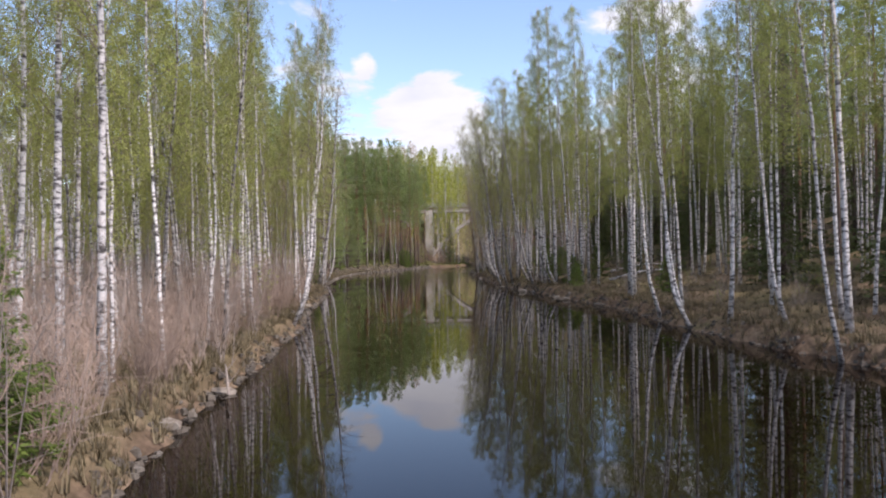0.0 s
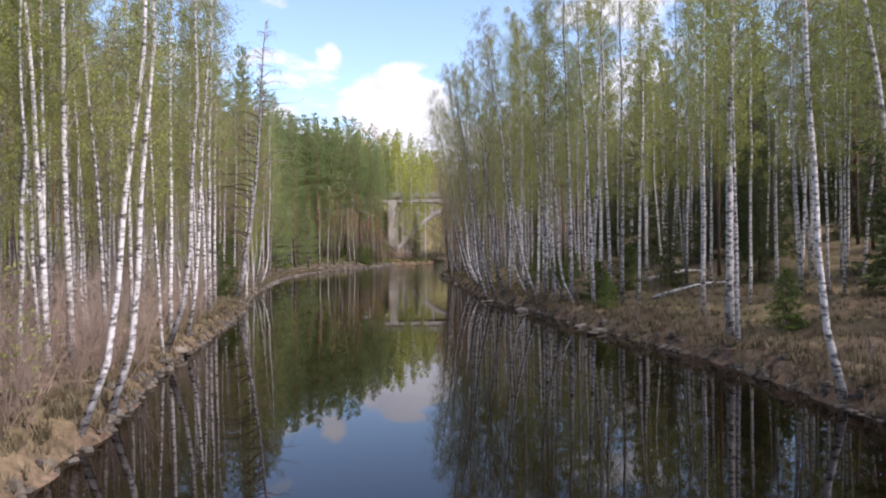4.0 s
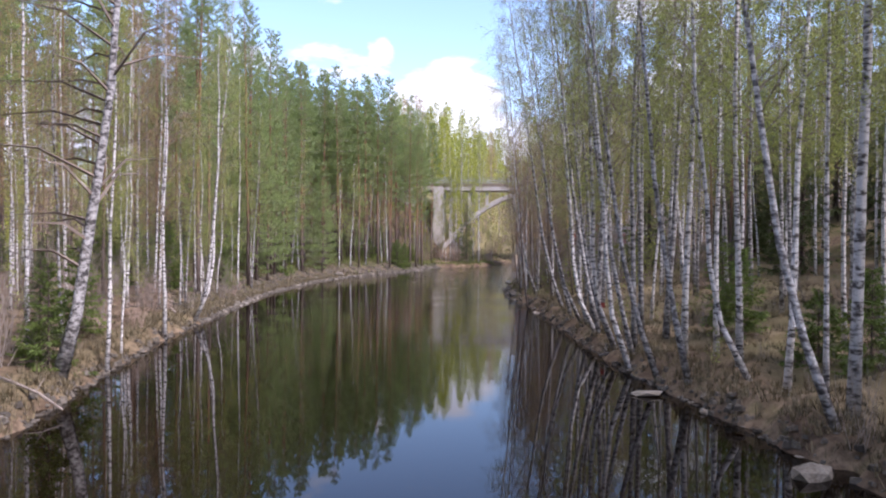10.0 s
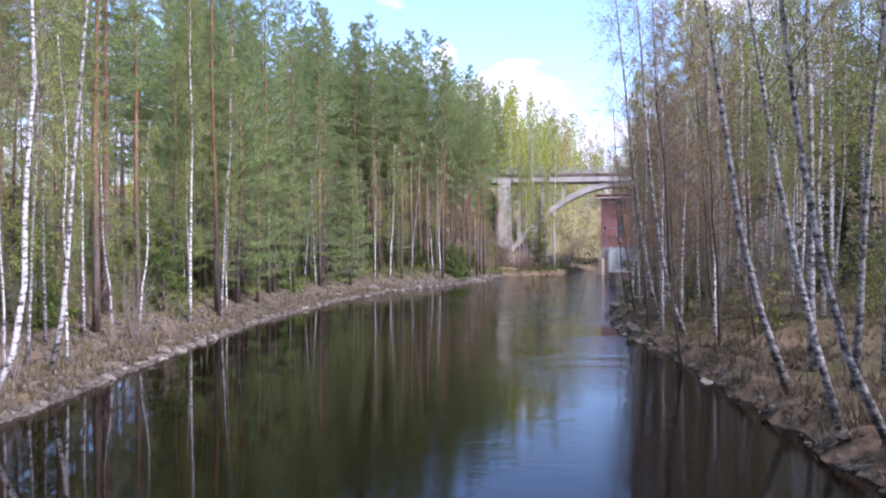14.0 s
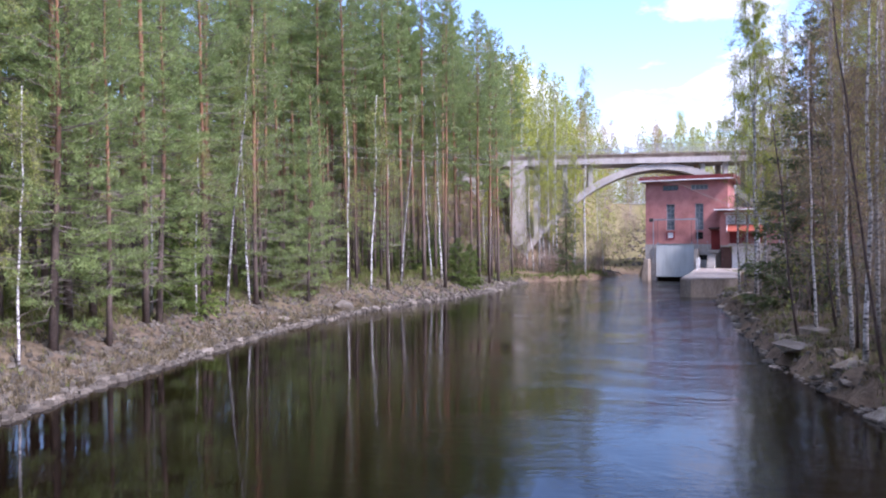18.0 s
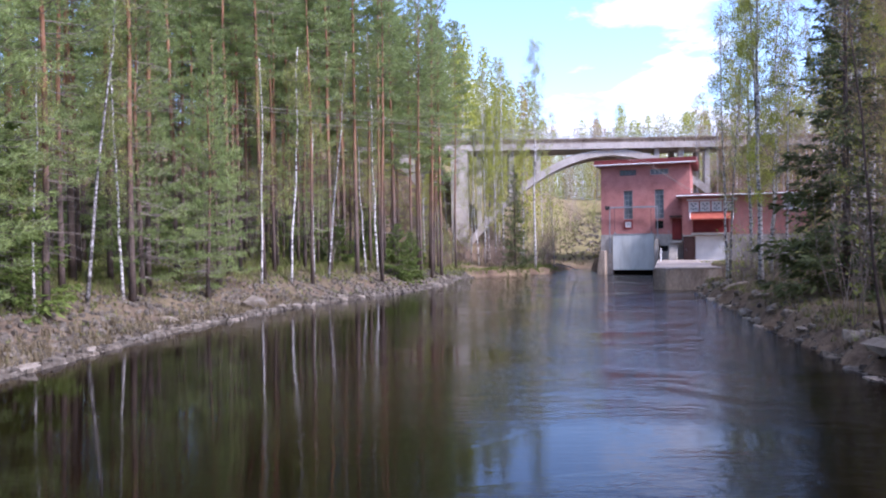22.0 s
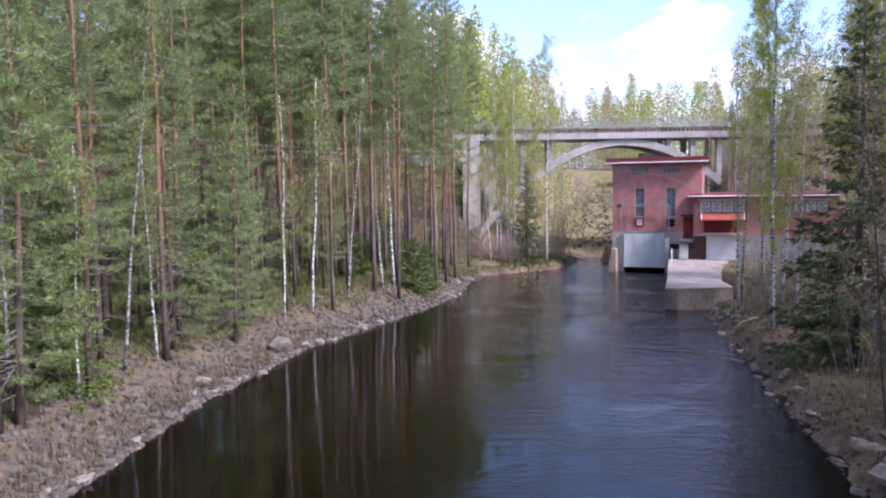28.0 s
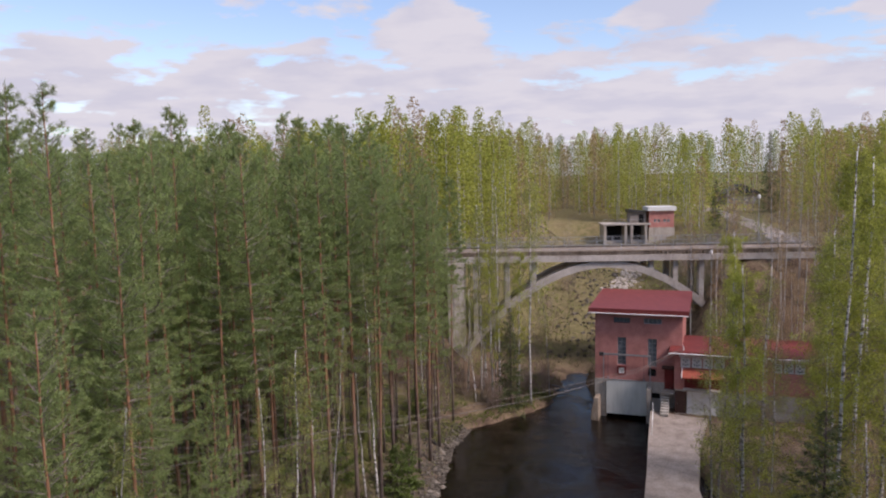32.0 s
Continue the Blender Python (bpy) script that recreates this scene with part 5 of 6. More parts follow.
sl.f = [(0, 3, 2, 1), (4, 5, 6, 7), (0, 1, 5, 4), (1, 2, 6, 5), (2, 3, 7, 6), (3, 0, 4, 7)]
part("roof", sl, red_metal, wing, "pitched red metal roof")
part("gutter", Shape().tube([Vector((-0.5, -0.7, 7.34)), Vector((12.75, -0.7, 7.34))], [0.07, 0.07], 6), white_paint, wing)
for x in (0.55, 8.6):
    count = 4 if x < 1 else 3
    for k in range(count):
        a = x + k * (4.05 if x < 1 else 2.8) / count
        wd = (4.05 if x < 1 else 2.8) / count - 0.12
        wdw = window(wing, a, a + wd, 5.88, 6.82, 0.1, 1, 1, white_paint, white_paint, 0.06)
        for cx, cz in ((0.28, 0.3), (0.5, 0.55), (0.72, 0.3), (0.5, 0.2), (0.3, 0.75), (0.7, 0.75)):
            part("dark_pane", Shape().box(a + wd * cx - 0.07, a + wd * cx + 0.07, 0.09, 0.128, 5.88 + 0.94 * cz - 0.07, 5.88 + 0.94 * cz + 0.07), pane_glass, wdw)
part("lintel", Shape().box(0.4, 4.8, -0.06, 0.0, 6.9, 7.05), white_paint, wing, "white band over the windows")
part("lintel", Shape().box(8.4, 11.6, -0.06, 0.0, 6.9, 7.05), white_paint, wing)
aw = Shape()
aw.v = [(0.7, -1.1, 5.1), (4.4, -1.1, 5.1), (4.4, 0.0, 5.75), (0.7, 0.0, 5.75), (0.7, -1.1, 5.2), (4.4, -1.1, 5.2), (4.4, 0.0, 5.85), (0.7, 0.0, 5.85)]
aw.f = sl.f
part("awning", aw, orange_roof, wing, "faded orange-red sheet awning")
for x in (0.68, 4.4):
    b = Shape()
    b.v = [(x, -1.14, 5.08), (x + 0.06, -1.14, 5.08), (x + 0.06, 0, 5.74), (x, 0, 5.74), (x, -1.14, 5.26), (x + 0.06, -1.14, 5.26), (x + 0.06, 0, 5.92), (x, 0, 5.92)]
    b.f = sl.f
    part("awning_edge", b, white_paint, wing)
part("loading_door", Shape().box(0.92, 4.03, 0.08, 0.16, 3.95, 5.1), red_paint, wing, "dark red boarded loading doors")
for k in range(7):
    part("door_batten", Shape().box(1.1 + k * 0.44, 1.14 + k * 0.44, 0.05, 0.08, 3.97, 5.08), red_paint, wing)
part("platform", Shape().box(0.8, 4.3, -0.55, 0.0, 3.72, 3.9), concrete, wing)
gd = part("garage_door", Shape().box(1.16, 4.03, 0.1, 0.18, 1.4, 3.64), white_paint, wing, "white double garage door")
for k in range(1, 5):
    part("door_rib", Shape().box(1.18, 4.01, 0.075, 0.1, 1.4 + k * 0.45, 1.43 + k * 0.45), white_paint, gd)
door = part("side_door", Shape().box(0.06, 1.08, 0.1, 0.17, 1.38, 3.56), brown_paint, wing, "dark brown door")
part("handle", Shape().tube([Vector((0.2, 0.06, 2.35)), Vector((0.34, 0.06, 2.35))], [0.02, 0.02], 5), steel, door)
porch = thing("entrance_porch", station_at @ pose(6.95, -0.04, 0), "dark red boarded entrance between the two brick parts", "porch")
part("door", Shape().box(-0.25, 0.62, -0.08, 0.0, 3.3, 5.3), red_paint, porch)
part("canopy", Shape().box(-0.45, 0.72, -0.9, 0.0, 5.42, 5.58), brown_paint, porch)
part("landing", Shape().box(-0.5, 0.72, -1.1, 0.0, 3.0, 3.2), concrete, porch)
for k in range(8):
    part("step", Shape().box(-0.45 - 0.0, 0.3, -1.12 - 0.24 * (k + 1), -1.12 - 0.24 * k, 1.3, 3.0 - 0.2 * (k + 1) + 0.02), concrete, porch)
part("rail_post", Shape().tube([Vector((-0.5, -1.05, 1.4)), Vector((-0.5, -1.05, 4.2))], [0.025, 0.025], 5), steel, porch)

# the quay below the yard
quay = thing("quay", Matrix(), "stained concrete quay with a paved top beside the outlet", "quay")
qs = Shape()
outline = [(9.75, 182.3), (7.7, 174.0), (6.3, 168.0), (5.1, 163.2), (4.35, 160.2), (5.0, 159.55), (8.8, 160.2), (9.2, 164.0), (11.6, 172), (14.6, 179.6)]
nq = len(outline)
qs.v = [(x, y, -1.3) for x, y in outline] + [(x, y, 1.37) for x, y in outline]
qs.f = [tuple(range(nq - 1, -1, -1)), tuple(range(nq, 2 * nq))] + [(i, (i + 1) % nq, nq + (i + 1) % nq, nq + i) for i in range(nq)]
part("quay_wall", qs, stained_concrete, quay, bevel=0.08)
qt = Shape()
qt.v = [(x * 0.985 + 0.12, y * 0.9995 + 0.06, z) for z in (1.37, 1.42) for x, y in outline]
qt.f = qs.f
part("paving", qt, paving_mat, quay, "worn brownish concrete paving")
rail = thing("quay_railing", Matrix(), "pale steel hand rail beside the outlet", "railing")
rp = [Vector((9.75, 181.3, 1.4)), Vector((9.3, 179.3, 1.4)), Vector((8.8, 177.3, 1.4)), Vector((8.35, 175.4, 1.4))]
for p in rp:
    part("post", Shape().tube([p, p + Vector((0, 0, 1.1))], [0.035, 0.035], 6), white_paint, rail)
for z in (0.55, 1.08):
    part("bar", Shape().tube([p + Vector((0, 0, z)) for p in rp], [0.03] * 4, 6), white_paint, rail)

# ---------------------------------------------------------------- the arch bridge
BY, CROWN, TOPZ = 199.0, 8.3, 14.05
bridge = thing("arch_bridge", Matrix(), "old concrete arch bridge carrying a road over the ravine", "bridge")
part("deck", Shape().box(-24, 33, BY, BY + 6.2, TOPZ + 0.02, TOPZ + 0.72), pale_concrete, bridge, "pale concrete deck beam")
part("road_slab", Shape().box(-24, 33, BY + 0.35, BY + 5.85, TOPZ + 0.722, TOPZ + 1.15), stained_concrete, bridge, "brown weathered road slab")
for k in range(96):
    x = -14 + k * 0.48
    part("bracket", Shape().box(x, x + 0.2, BY + 0.12, BY + 0.352, TOPZ + 0.74, TOPZ + 1.05), stained_concrete, bridge)
part("kerb", Shape().box(-24, 33, BY + 0.1, BY + 0.5, TOPZ + 1.152, TOPZ + 1.3), stained_concrete, bridge)
part("kerb", Shape().box(-24, 33, BY + 5.7, BY + 6.1, TOPZ + 1.152, TOPZ + 1.3), dark_concrete, bridge)


def arch_z(x):
    return TOPZ - 0.4 - 0.037 * (x - CROWN) ** 2


for y in (BY + 0.3, BY + 4.4):
    rib = Shape()
    xs = [CROWN - 17.5 + 35 * k / 40 for k in range(41)]
    for x in xs:
        th = 0.35 + 0.022 * abs(x - CROWN)
        rib.v += [(x, y, arch_z(x) - th), (x, y + 1.5, arch_z(x) - th), (x, y + 1.5, arch_z(x) + 0.42), (x, y, arch_z(x) + 0.42)]
    for k in range(40):
        b = 4 * k
        rib.f += [(b + i, b + (i + 1) % 4, b + 4 + (i + 1) % 4, b + 4 + i) for i in range(4)]
    rib.f += [(3, 2, 1, 0), (160, 161, 162, 163)]
    part("arch_rib", rib, pale_concrete, bridge, "slender pale concrete arch rib")
for x in (-7.2, -3.4, -0.2, 13.6, 16.4, 19.4, 22.4, 25.2):
    for y in (BY + 0.5, BY + 4.7):
        part("column", Shape().box(x - 0.28, x + 0.28, y, y + 1.0, max(arch_z(x), 2.0), TOPZ + 0.02), concrete, bridge)
part("pier", Shape().box(-10.5, -8.5, BY - 0.2, BY + 6.4, 1.0, TOPZ + 0.02), white_concrete, bridge, "pale weathered abutment")
part("pier", Shape().box(-17.5, -14.2, BY - 0.2, BY + 6.4, 3.0, TOPZ + 0.02), pale_concrete, bridge)
part("pier", Shape().box(26.6, 29.4, BY - 0.2, BY + 6.4, 1.0, TOPZ + 0.02), dark_concrete, bridge)
for y in (BY + 0.2, BY + 6.0):
    fence = thing("bridge_railing", Matrix.Translation((0, y, TOPZ + 1.3)), "grey steel mesh railing along the bridge", "railing", "bridge railings")
    for k in range(29):
        part("post", Shape().box(-24 + 2 * k - 0.03, -24 + 2 * k + 0.03, -0.03, 0.03, 0, 1.15), steel, fence)
    for z in (0.12, 0.6, 1.12):
        part("rail", Shape().box(-24, 33, -0.025, 0.025, z, z + 0.05), steel, fence)
    bars = Shape()
    for k in range(380):
        bars.box(-24 + 0.15 * k, -24 + 0.15 * k + 0.015, -0.008, 0.008, 0.14, 1.12)
    tagged(part("mesh_infill", bars, steel, fence), kind="stuff")
for x, y in ((19.6, 196.4), (28.6, 207), (44, 214)):
    lamp = thing("street_lamp", Matrix.Translation((x, y, float(ground(x, y)))), "slim grey street lamp with a small white head", "lamp", "street lamps")
    hgt = 15.0 - float(ground(x, y)) if y < 200 else 6.5
    part("pole", Shape().tube([Vector((0, 0, -0.3)), Vector((0, 0, hgt))], [0.07, 0.045], 7), steel, lamp)
    part("head", Shape().tube([Vector((0, 0, hgt)), Vector((0, 0, hgt + 0.15)), Vector((0, 0, hgt + 0.5))], [0.16, 0.2, 0.1], 8), white_paint, lamp)

# ---------------------------------------------------------------- intake dam and houses beyond the bridge
DAM_Y = 275.0
dam = thing("intake_dam", Matrix.Translation((0, DAM_Y, 0)), "concrete intake dam with near-black wall painting the shade of the sluice bays", "dam")
part("floor", Shape().box(19.8, 36, 0, 6, 6.0, 9.4), concrete, dam)
for x in (20.2, 24.6, 25.9, 28.9):
    part("pier", Shape().prism([(x - 0.25, 8.5), (x + 0.25, 8.5), (x + 0.25, 13.0), (x - 0.25, 13.0)], -1.2, 5), pale_concrete, dam)
# shade of the bays painted as a near-black wall behind the piers
part("back_wall", Shape().box(20.4, 29.5, 3.0, 3.4, 9.4, 13.0), painted_shade, dam, "near-black wall painting the shade of the sluice bays")
part("walkway", Shape().box(19.6, 30, -1.3, 5, 13.0, 13.3), pale_concrete, dam)
part("handrail", Shape().box(19.6, 30, -1.25, -1.2, 14.2, 14.26), steel, dam)
for k in range(8):
    part("rail_post", Shape().box(19.7 + k * 1.45, 19.76 + k * 1.45, -1.25, -1.2, 13.3, 14.22), steel, dam)
hut = thing("intake_house", Matrix.Translation((29.9, DAM_Y + 0.2, 0)), "small red brick gatehouse with pale flat roof on the dam", "building")
part("plinth", Shape().box(-0.1, 5.4, 0, 5, 7.5, 12.3), pale_concrete, hut)
holes = [(0.9, 1.5, 13.4, 14.1), (1.75, 2.35, 13.4, 14.1), (3.0, 3.6, 13.4, 14.1), (3.8, 4.4, 13.4, 14.1)]
part("front_wall", wall_with_holes(0, 5.3, 12.3, 15.9, 0.05, 0.35, holes), brick, hut)
part("wall", Shape().box(0, 5.3, 0.36, 4.9, 12.3, 15.88), brick, hut)
part("roof", Shape().box(-0.35, 5.65, -0.4, 5.3, 15.92, 16.8), white_paint, hut, "pale flat roof")
for h in holes:
    window(hut, *h, 0.12, 1, 1, white_paint, pane_glass)
shed = thing("machine_shed", Matrix.Translation((25.8, DAM_Y + 1, 0)), "grey weathered machine shed beside the gatehouse", "shed")
part("body", Shape().box(0, 3.6, 0, 3, 13.3, 15.6), grey_wood, shed)
part("roof", Shape().prism([(-0.3, 15.6), (3.9, 15.6), (3.9, 15.8), (-0.3, 16.3)], -0.4, 3.4), dark_steel, shed)
part("door", Shape().box(2.0, 3.0, -0.06, 0.0, 13.35, 15.2), painted_shade, shed)
for x, y, s in ((71, 338, 1.0), (52, 352, 0.8)):
    z = float(ground(x, y))
    house = thing("wooden_house", Matrix.Translation((x, y, z)) @ Matrix.Scale(s, 4), "grey wooden house among the trees", "house", "far houses")
    part("body", wall_with_holes(-5, 5, -0.3, 3.2, -0.2, 0.1, [(-3.2, -2.2, 1.0, 2.2), (0.4, 1.6, 1.0, 2.2), (2.6, 3.6, 1.0, 2.2)]), grey_wood, house)
    part("body_core", Shape().box(-5, 5, 0.11, 7, -0.3, 3.2), grey_wood, house)
    part("gable_roof", Shape().prism([(-5.6, 3.1), (5.6, 3.1), (0, 6.0)], -0.7, 7.6), dark_steel, house)
    for a in (-3.2, 0.4, 2.6):
        window(house, a, a + 1.1, 1.0, 2.2, -0.15, 2, 1, white_paint, pane_glass, 0.09)
# gravel road up from the bridge
rs = Shape()
for k in range(46):
    t = k / 45
    y = 202 + 150 * t
    x = 33 + 22 * t + 4 * math.sin(t * 3)
    for dx in (-2.1, 2.1):
        rs.v.append((x + dx, y, max(float(ground(x + dx, y)), 0) + 0.12))
rs.f = [(2 * k, 2 * k + 1, 2 * k + 3, 2 * k + 2) for k in range(45)]
tagged(new("road", rs.mesh("road", gravel)), "pale gravel road climbing from the bridge", "road", kind="structure")

# ---------------------------------------------------------------- overhead wires
for n, (dz, dy) in enumerate(((0.0, 0.0), (0.25, 0.45), (-0.3, 0.9))):
    cable = thing("overhead_wire", Matrix(), "thin grey overhead wire crossing the river", "wire", "overhead wires")
    a, b = Vector((-62, 122 + dy, 11.2 + dz)), Vector((12.6, 181.2, 7.6 + 0.15 * n))
    m1, m2 = Vector((-20, 147.6 + dy, 10.2 + dz)), Vector((-2.5, 158.4 + dy, 10.0 + dz))
    pts = [a, a.lerp(m1, 0.5) - Vector((0, 0, 0.15)), m1, m1.lerp(m2, 0.5) - Vector((0, 0, 0.08)), m2, m2.lerp(b, 0.5) + Vector((0.8, -1.6, 0.25)), b]
    part("wire", Shape().tube(pts, [0.011] * len(pts), 5), grey_wood, cable)
    part("insulator", Shape().tube([b, b + Vector((0, 0.25, 0.05))], [0.06, 0.05], 6), white_paint, cable)
pole = thing("power_pole", Matrix.Translation((-62, 122.4, float(ground(-62, 122.4)))), "wooden power pole in the wood", "pole")
part("shaft", Shape().tube([Vector((0, 0, -0.4)), Vector((0, 0, 9.6))], [0.14, 0.09], 8), grey_wood, pole)
part("crossarm", Shape().box(-0.08, 0.08, -1.0, 1.2, 8.4, 8.55), grey_wood, pole)

# ---------------------------------------------------------------- stones and grass of the banks


def stone(seed, flat=0.6):
    r = random.Random(seed)
    bm = bmesh.new()
    bmesh.ops.create_icosphere(bm, subdivisions=1, radius=0.5)
    for v in bm.verts:
        v.co *= r.uniform(0.72, 1.25)
        v.co.z *= flat
    me = bpy.data.meshes.new("stone")
    bm.to_mesh(me)
    bm.free()
    me.materials.append(rock_mat)
    return me


stones = [stone(k, r) for k, r in enumerate((0.55, 0.7, 0.45, 0.8, 0.6, 0.5))]
ramp = thing("riprap", Matrix(), "bank of broken grey granite blocks along the water", "rocks", kind="structure")
r = random.Random(11)
for k in range(290):
    side = -1 if k < 190 else 1
    if side < 0:
        y = r.uniform(98, 178)
        d = abs(r.gauss(0.25, 0.5))
        x = float(np.interp(y, LEFT_Y, LEFT_X)) - d + 0.25
    else:
        y = r.choice((r.uniform(113, 157), r.uniform(113, 157), r.uniform(52, 112)))
        d = abs(r.gauss(0.2, 0.7 if y > 112 else 0.25))
        x = float(np.interp(y, RIGHT_Y, RIGHT_X)) + d - 0.2
    ob = new("stone", r.choice(stones))
    ob.parent = ramp
    s = r.uniform(0.28, 0.75) * (1 if y > 97 else 0.8)
    ob.matrix_basis = Matrix.LocRotScale((x, y, max(float(ground(x, y)), -0.08) - 0.04 * s), Euler((r.uniform(-0.4, 0.4), r.uniform(-0.4, 0.4), r.uniform(0, 6.28))), (s * r.uniform(0.9, 1.5), s, s))
for x, y, sx, sz, nm in ((10.5, 60.0, 1.0, 0.7, 0), (10.0, 59.2, 0.9, 0.45, 2), (6.0, 79.6, 1.2, 0.45, 2), (7.7, 71.5, 1.1, 0.8, 1), (3.0, 128.4, 1.9, 0.7, 4), (4.3, 131.2, 1.3, 0.8, 1), (-17.9, 146.3, 2.2, 1.2, 3), (-3.0, 18.2, 0.8, 0.7, 0), (-3.4, 22.8, 0.9, 0.5, 2), (-8.2, 53.5, 1.0, 0.6, 1), (9.9, 62.4, 1.0, 0.6, 5)):
    ob = new("boulder", stones[nm])
    ob.matrix_basis = Matrix.LocRotScale((x, y, max(float(ground(x, y)), 0.0) + 0.06), Euler((0.1, 0.05, x * 3 + y)), (sx, sx * 0.7, sz))
    tagged(ob, "grey granite boulder at the water's edge", "rock", "bank boulders")


def scatter_stuff(name, label, category, mat, spots, maker):
    s = Shape()
    at = np.array(spots)
    for (x, y, size), z in zip(spots, ground(at[:, 0], at[:, 1]).tolist()):
        maker(s, x, y, z, size)
    tagged(new(name, s.mesh(name, mat)), label, category, kind="stuff")


def pebble(s, x, y, z, size):
    z = max(z, -0.05)
    b = len(s.v)
    q = [Vector((r.uniform(0.3, 0.6), 0, 0)), Vector((0, r.uniform(0.3, 0.6), 0)), Vector((-r.uniform(0.3, 0.6), 0, 0)), Vector((0, -r.uniform(0.3, 0.6), 0))]
    a = r.uniform(0, 6.28)
    for k, v in enumerate(q):
        v.rotate(Euler((0, 0, a)))
        s.v.append((x + v.x * size, y + v.y * size, z - 0.1 * size))
    for k, v in enumerate(q):
        s.v.append((x + v.x * size * 0.7 + r.uniform(-0.1, 0.1) * size, y + v.y * size * 0.7, z + size * r.uniform(0.18, 0.42)))
    s.f += [(b + 4, b + 5, b + 6, b + 7)] + [(b + k, b + (k + 1) % 4, b + 4 + (k + 1) % 4, b + 4 + k) for k in range(4)]


spots = []
for k in range(12000):
    y = r.uniform(97, 181)
    d = r.random() ** 1.6 * 5.4
    spots.append((float(np.interp(y, LEFT_Y, LEFT_X)) - d + 0.2, y, r.uniform(0.08, 0.42) * (1.15 - 0.13 * d)))
for k in range(1000):
    y = r.uniform(112, 158)
    spots.append((float(np.interp(y, RIGHT_Y, RIGHT_X)) + r.random() ** 2.2 * 4 - 0.2, y, r.uniform(0.08, 0.3)))
for k in range(900):
    y = r.uniform(12, 112)
    spots.append((float(np.interp(y, LEFT_Y, LEFT_X)) - abs(r.gauss(0, 0.3)) + 0.12, y, r.uniform(0.1, 0.4)))
    spots.append((float(np.interp(y, RIGHT_Y, RIGHT_X)) + abs(r.gauss(0, 0.3)) - 0.1, y, r.uniform(0.1, 0.35)))
for k in range(260):
    y = r.uniform(206, 262)
    spots.append((float(np.interp(y, LEFT_Y, LEFT_X)) + r.gauss(1.5, 2.6), y, r.uniform(0.3, 0.9)))
pale = [(float(np.interp(y, [190, 206, 230, 262], [3.5, 6.5, 12.0, 24.0])) + 2.0 + r.gauss(0, 1.1), y, r.uniform(0.35, 1.0)) for y in (r.uniform(234, 266) for k in range(330))]
scatter_stuff("riverbed_stones", "pale bare stones of the dry river bed under the bridge", "stones", pale_concrete, pale, pebble)
scatter_stuff("rubble", "small broken stones and gravel of the banks", "stones", rock_mat, spots, pebble)


def tuft(s, x, y, z, size):
    if z < 0.03:
        return
    for k in range(7):
        a, t = r.uniform(0, 6.28), r.uniform(0.15, 0.9)
        d = Vector((math.cos(a) * t, math.sin(a) * t, 1.0)).normalized() * size * r.uniform(0.6, 1.2)
        s.blade(Vector((x + r.uniform(-0.08, 0.08), y + r.uniform(-0.08, 0.08), z - 0.02)), d, size * 0.05, Vector((-math.sin(a), math.cos(a), 0)))


spots, fresh = [], []
for k in range(7000):
    y = r.uniform(10, 112)
    spots.append((float(np.interp(y, LEFT_Y, LEFT_X)) - abs(r.gauss(0.7, 0.9)) if k % 2 else float(np.interp(y, RIGHT_Y, RIGHT_X)) + abs(r.gauss(0.6, 1.6)), y, r.uniform(0.15, 0.5)))
for k in range(7000):
    y = r.uniform(26, 130)
    spots.append((float(np.interp(y, RIGHT_Y, RIGHT_X)) + r.uniform(1, 16), y, r.uniform(0.12, 0.38)))
for k in range(7000):
    y = r.uniform(108, 182)
    (spots if k % 3 else fresh).append((float(np.interp(y, LEFT_Y, LEFT_X)) - r.uniform(3.8, 11), y, r.uniform(0.15, 0.4)))
for k in range(9000):
    y = r.uniform(108, 186)
    fresh.append((float(np.interp(y, LEFT_Y, LEFT_X)) - r.uniform(5.5, 20), y, r.uniform(0.25, 0.6)))
for k in range(2600):
    y = r.uniform(100, 180)
    (spots if k % 2 else fresh).append((float(np.interp(y, LEFT_Y, LEFT_X)) - r.uniform(0.5, 4.5), y, r.uniform(0.15, 0.35)))
for k in range(6000):
    y = r.uniform(112, 158)
    (spots if k % 3 else fresh).append((float(np.interp(y, RIGHT_Y, RIGHT_X)) + r.uniform(0.3, 7), y, r.uniform(0.12, 0.34)))
for k in range(2500):
    y = r.uniform(158, 192)
    fresh.append((r.uniform(9, 18), y, r.uniform(0.1, 0.3)) if y < 176 else (float(np.interp(y, LEFT_Y, LEFT_X)) - r.uniform(0.2, 3), y, r.uniform(0.2, 0.4)))
for k in range(5000):
    y = r.uniform(194, 270)
    (spots if k % 3 else fresh).append((r.uniform(-8, 34), y, r.uniform(0.3, 0.6)))
low = [(float(np.interp(y, RIGHT_Y, RIGHT_X)) + 0.5 + 15 * r.random() ** 1.4, y, r.uniform(0.1, 0.32)) for y in (r.uniform(24, 130) for k in range(7000))]
low += [(float(np.interp(y, LEFT_Y, LEFT_X)) - 0.6 - 12 * r.random() ** 1.3, y, r.uniform(0.1, 0.3)) for y in (r.uniform(10, 112) for k in range(5000))]
for k in range(2200):
    y = r.uniform(98, 150)
    spots.append((float(np.interp(y, LEFT_Y, LEFT_X)) - 0.1 - 1.6 * r.random() ** 2, y, r.uniform(0.2, 0.5)))
for k in range(6000):
    y = r.uniform(110, 180)
    (fresh if k % 5 else spots).append((float(np.interp(y, LEFT_Y, LEFT_X)) - r.uniform(3.0, 8.5), y, r.uniform(0.15, 0.42)))
scatter_stuff("heather", "low dark brown heather and bilberry brush of the wood floor", "brush", heather_mat, low, tuft)
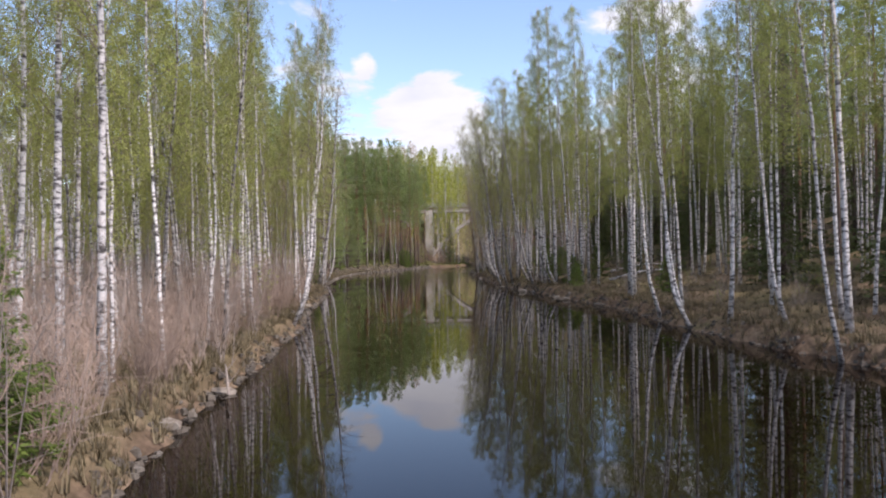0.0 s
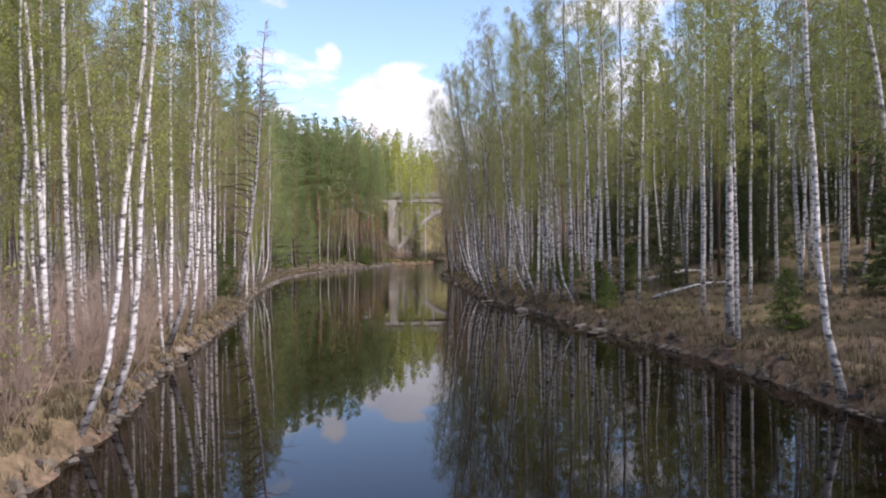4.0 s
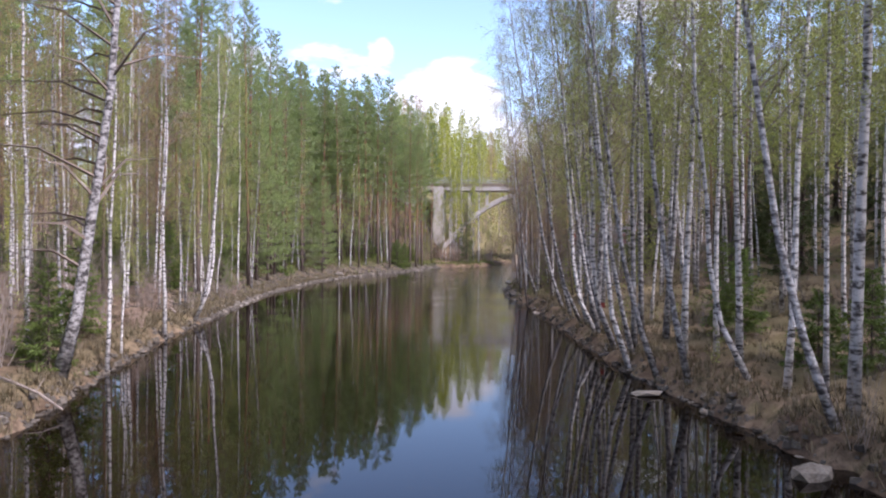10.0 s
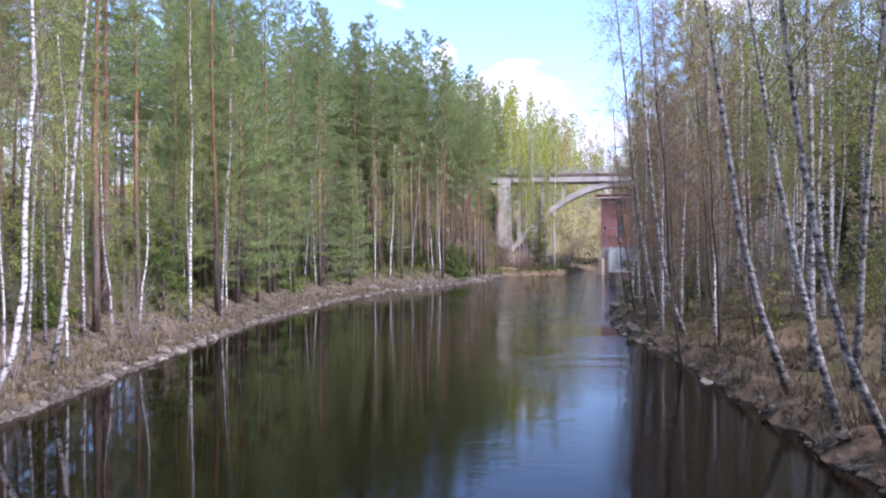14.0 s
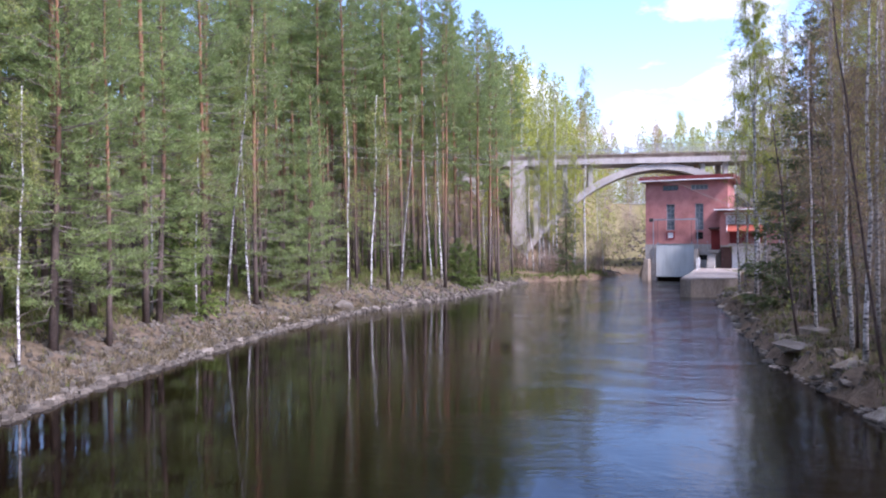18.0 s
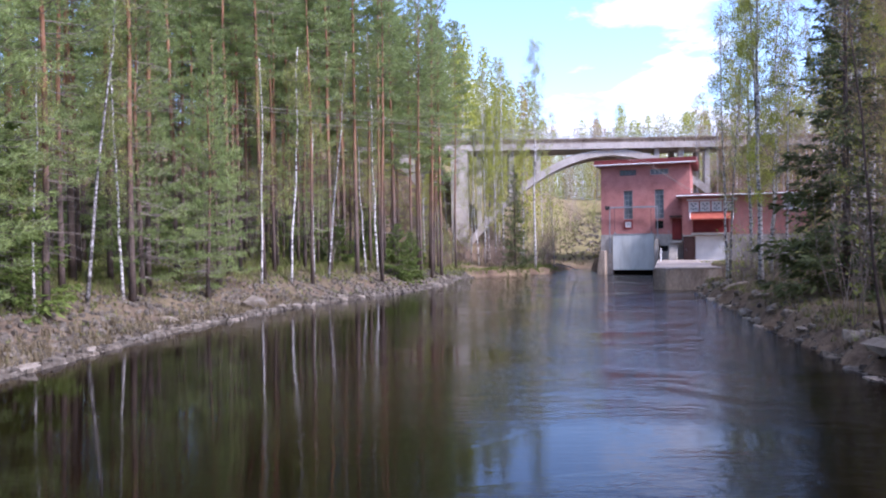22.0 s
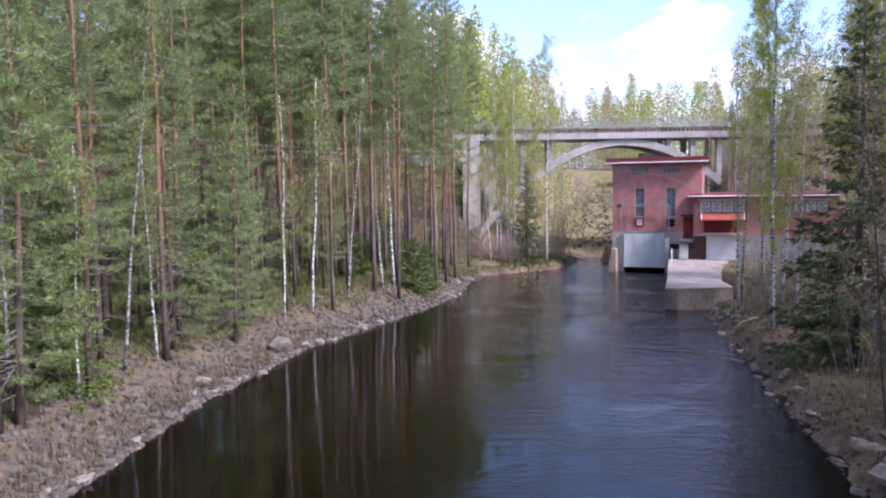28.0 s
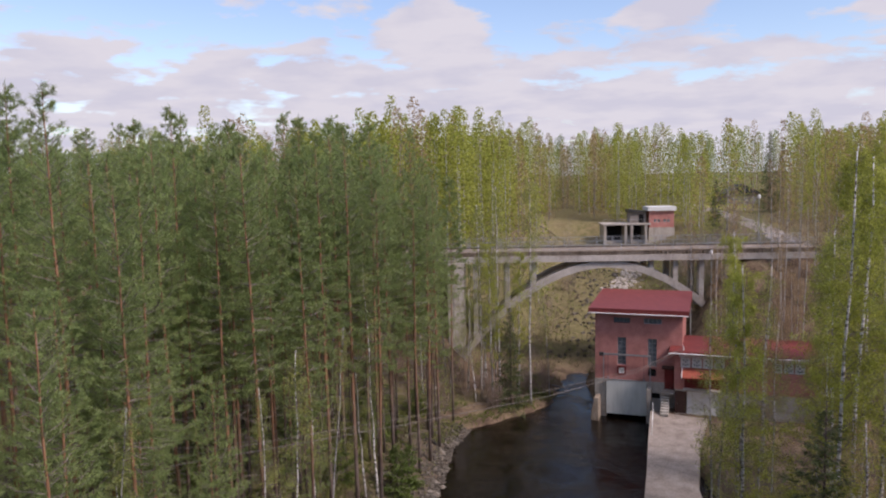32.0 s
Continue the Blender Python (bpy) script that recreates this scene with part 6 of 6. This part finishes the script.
scatter_stuff("dry_grass", "tufts of bleached dry grass", "grass", dry_grass, spots, tuft)
scatter_stuff("green_grass", "tufts of fresh green grass", "grass", green_grass, fresh, tuft)

# ---------------------------------------------------------------- fallen wood and a ribbon on the bank


def log(x0, y0, x1, y1, rad, mat, label, lift=0.12):
    a = Vector((x0, y0, max(float(ground(x0, y0)), 0.0) + lift))
    b = Vector((x1, y1, max(float(ground(x1, y1)), 0.0) + lift))
    m = (a + b) / 2
    ob = thing("fallen_log", Matrix.Translation(m), label, "log", "fallen wood")
    d = b - a
    mid = Vector((0, 0, 0.04 * d.length))
    part("stem", Shape().tube([a - m, mid * 0.6 - d * 0.2, mid + d * 0.15, b - m], [rad, rad * 0.9, rad * 0.75, rad * 0.45], 7), mat, ob, smooth=True)
    for t, s in ((0.3, 1), (0.55, -1), (0.75, 1)):
        p = (a - m).lerp(b - m, t)
        part("branch_stub", Shape().tube([p, p + Vector((s * 0.25 * d.y / d.length, -s * 0.25 * d.x / d.length, 0.3)) * 1.4], [rad * 0.35, rad * 0.15], 5), mat, ob)


log(16.8, 76.5, 22.5, 79.0, 0.13, birch_bark, "fallen white birch stem lying on the slope")
log(15.0, 66.5, 20.0, 67.8, 0.10, birch_bark, "fallen white birch stem lying on the slope")
log(5.5, 86.8, 7.6, 85.2, 0.05, grey_twig, "bare grey fallen branch at the water's edge")
log(-16.6, 96.0, -17.9, 97.6, 0.09, twig_mat, "dark driftwood branch on the bank")
log(-13.2, 76.2, -10.6, 75.0, 0.05, grey_twig, "bare grey branch reaching over the water", 0.2)
log(-2.6, 21.0, -3.9, 24.5, 0.04, grey_twig, "bare grey branch hanging over the water", 0.3)
log(1.2, 193.6, 3.2, 193.0, 0.1, grey_wood, "pale driftwood log beside the stream", 0.25)
log(7.2, 151.0, 5.4, 149.2, 0.06, grey_twig, "leaning bare pole at the water's edge", 0.2)
for x, y in ((6.5, 93.0),):
    rib = thing("marker_ribbon", Matrix.Translation((x, y, float(ground(x, y)))), "small red marker ribbon on a thin stake", "marker")
    part("stake", Shape().tube([Vector((0, 0, -0.1)), Vector((0, 0, 1.0))], [0.018, 0.015], 5), grey_wood, rib)
    part("ribbon", Shape().box(-0.12, 0.12, -0.015, 0.015, 0.75, 1.0), red_paint, rib, "bright red ribbon")
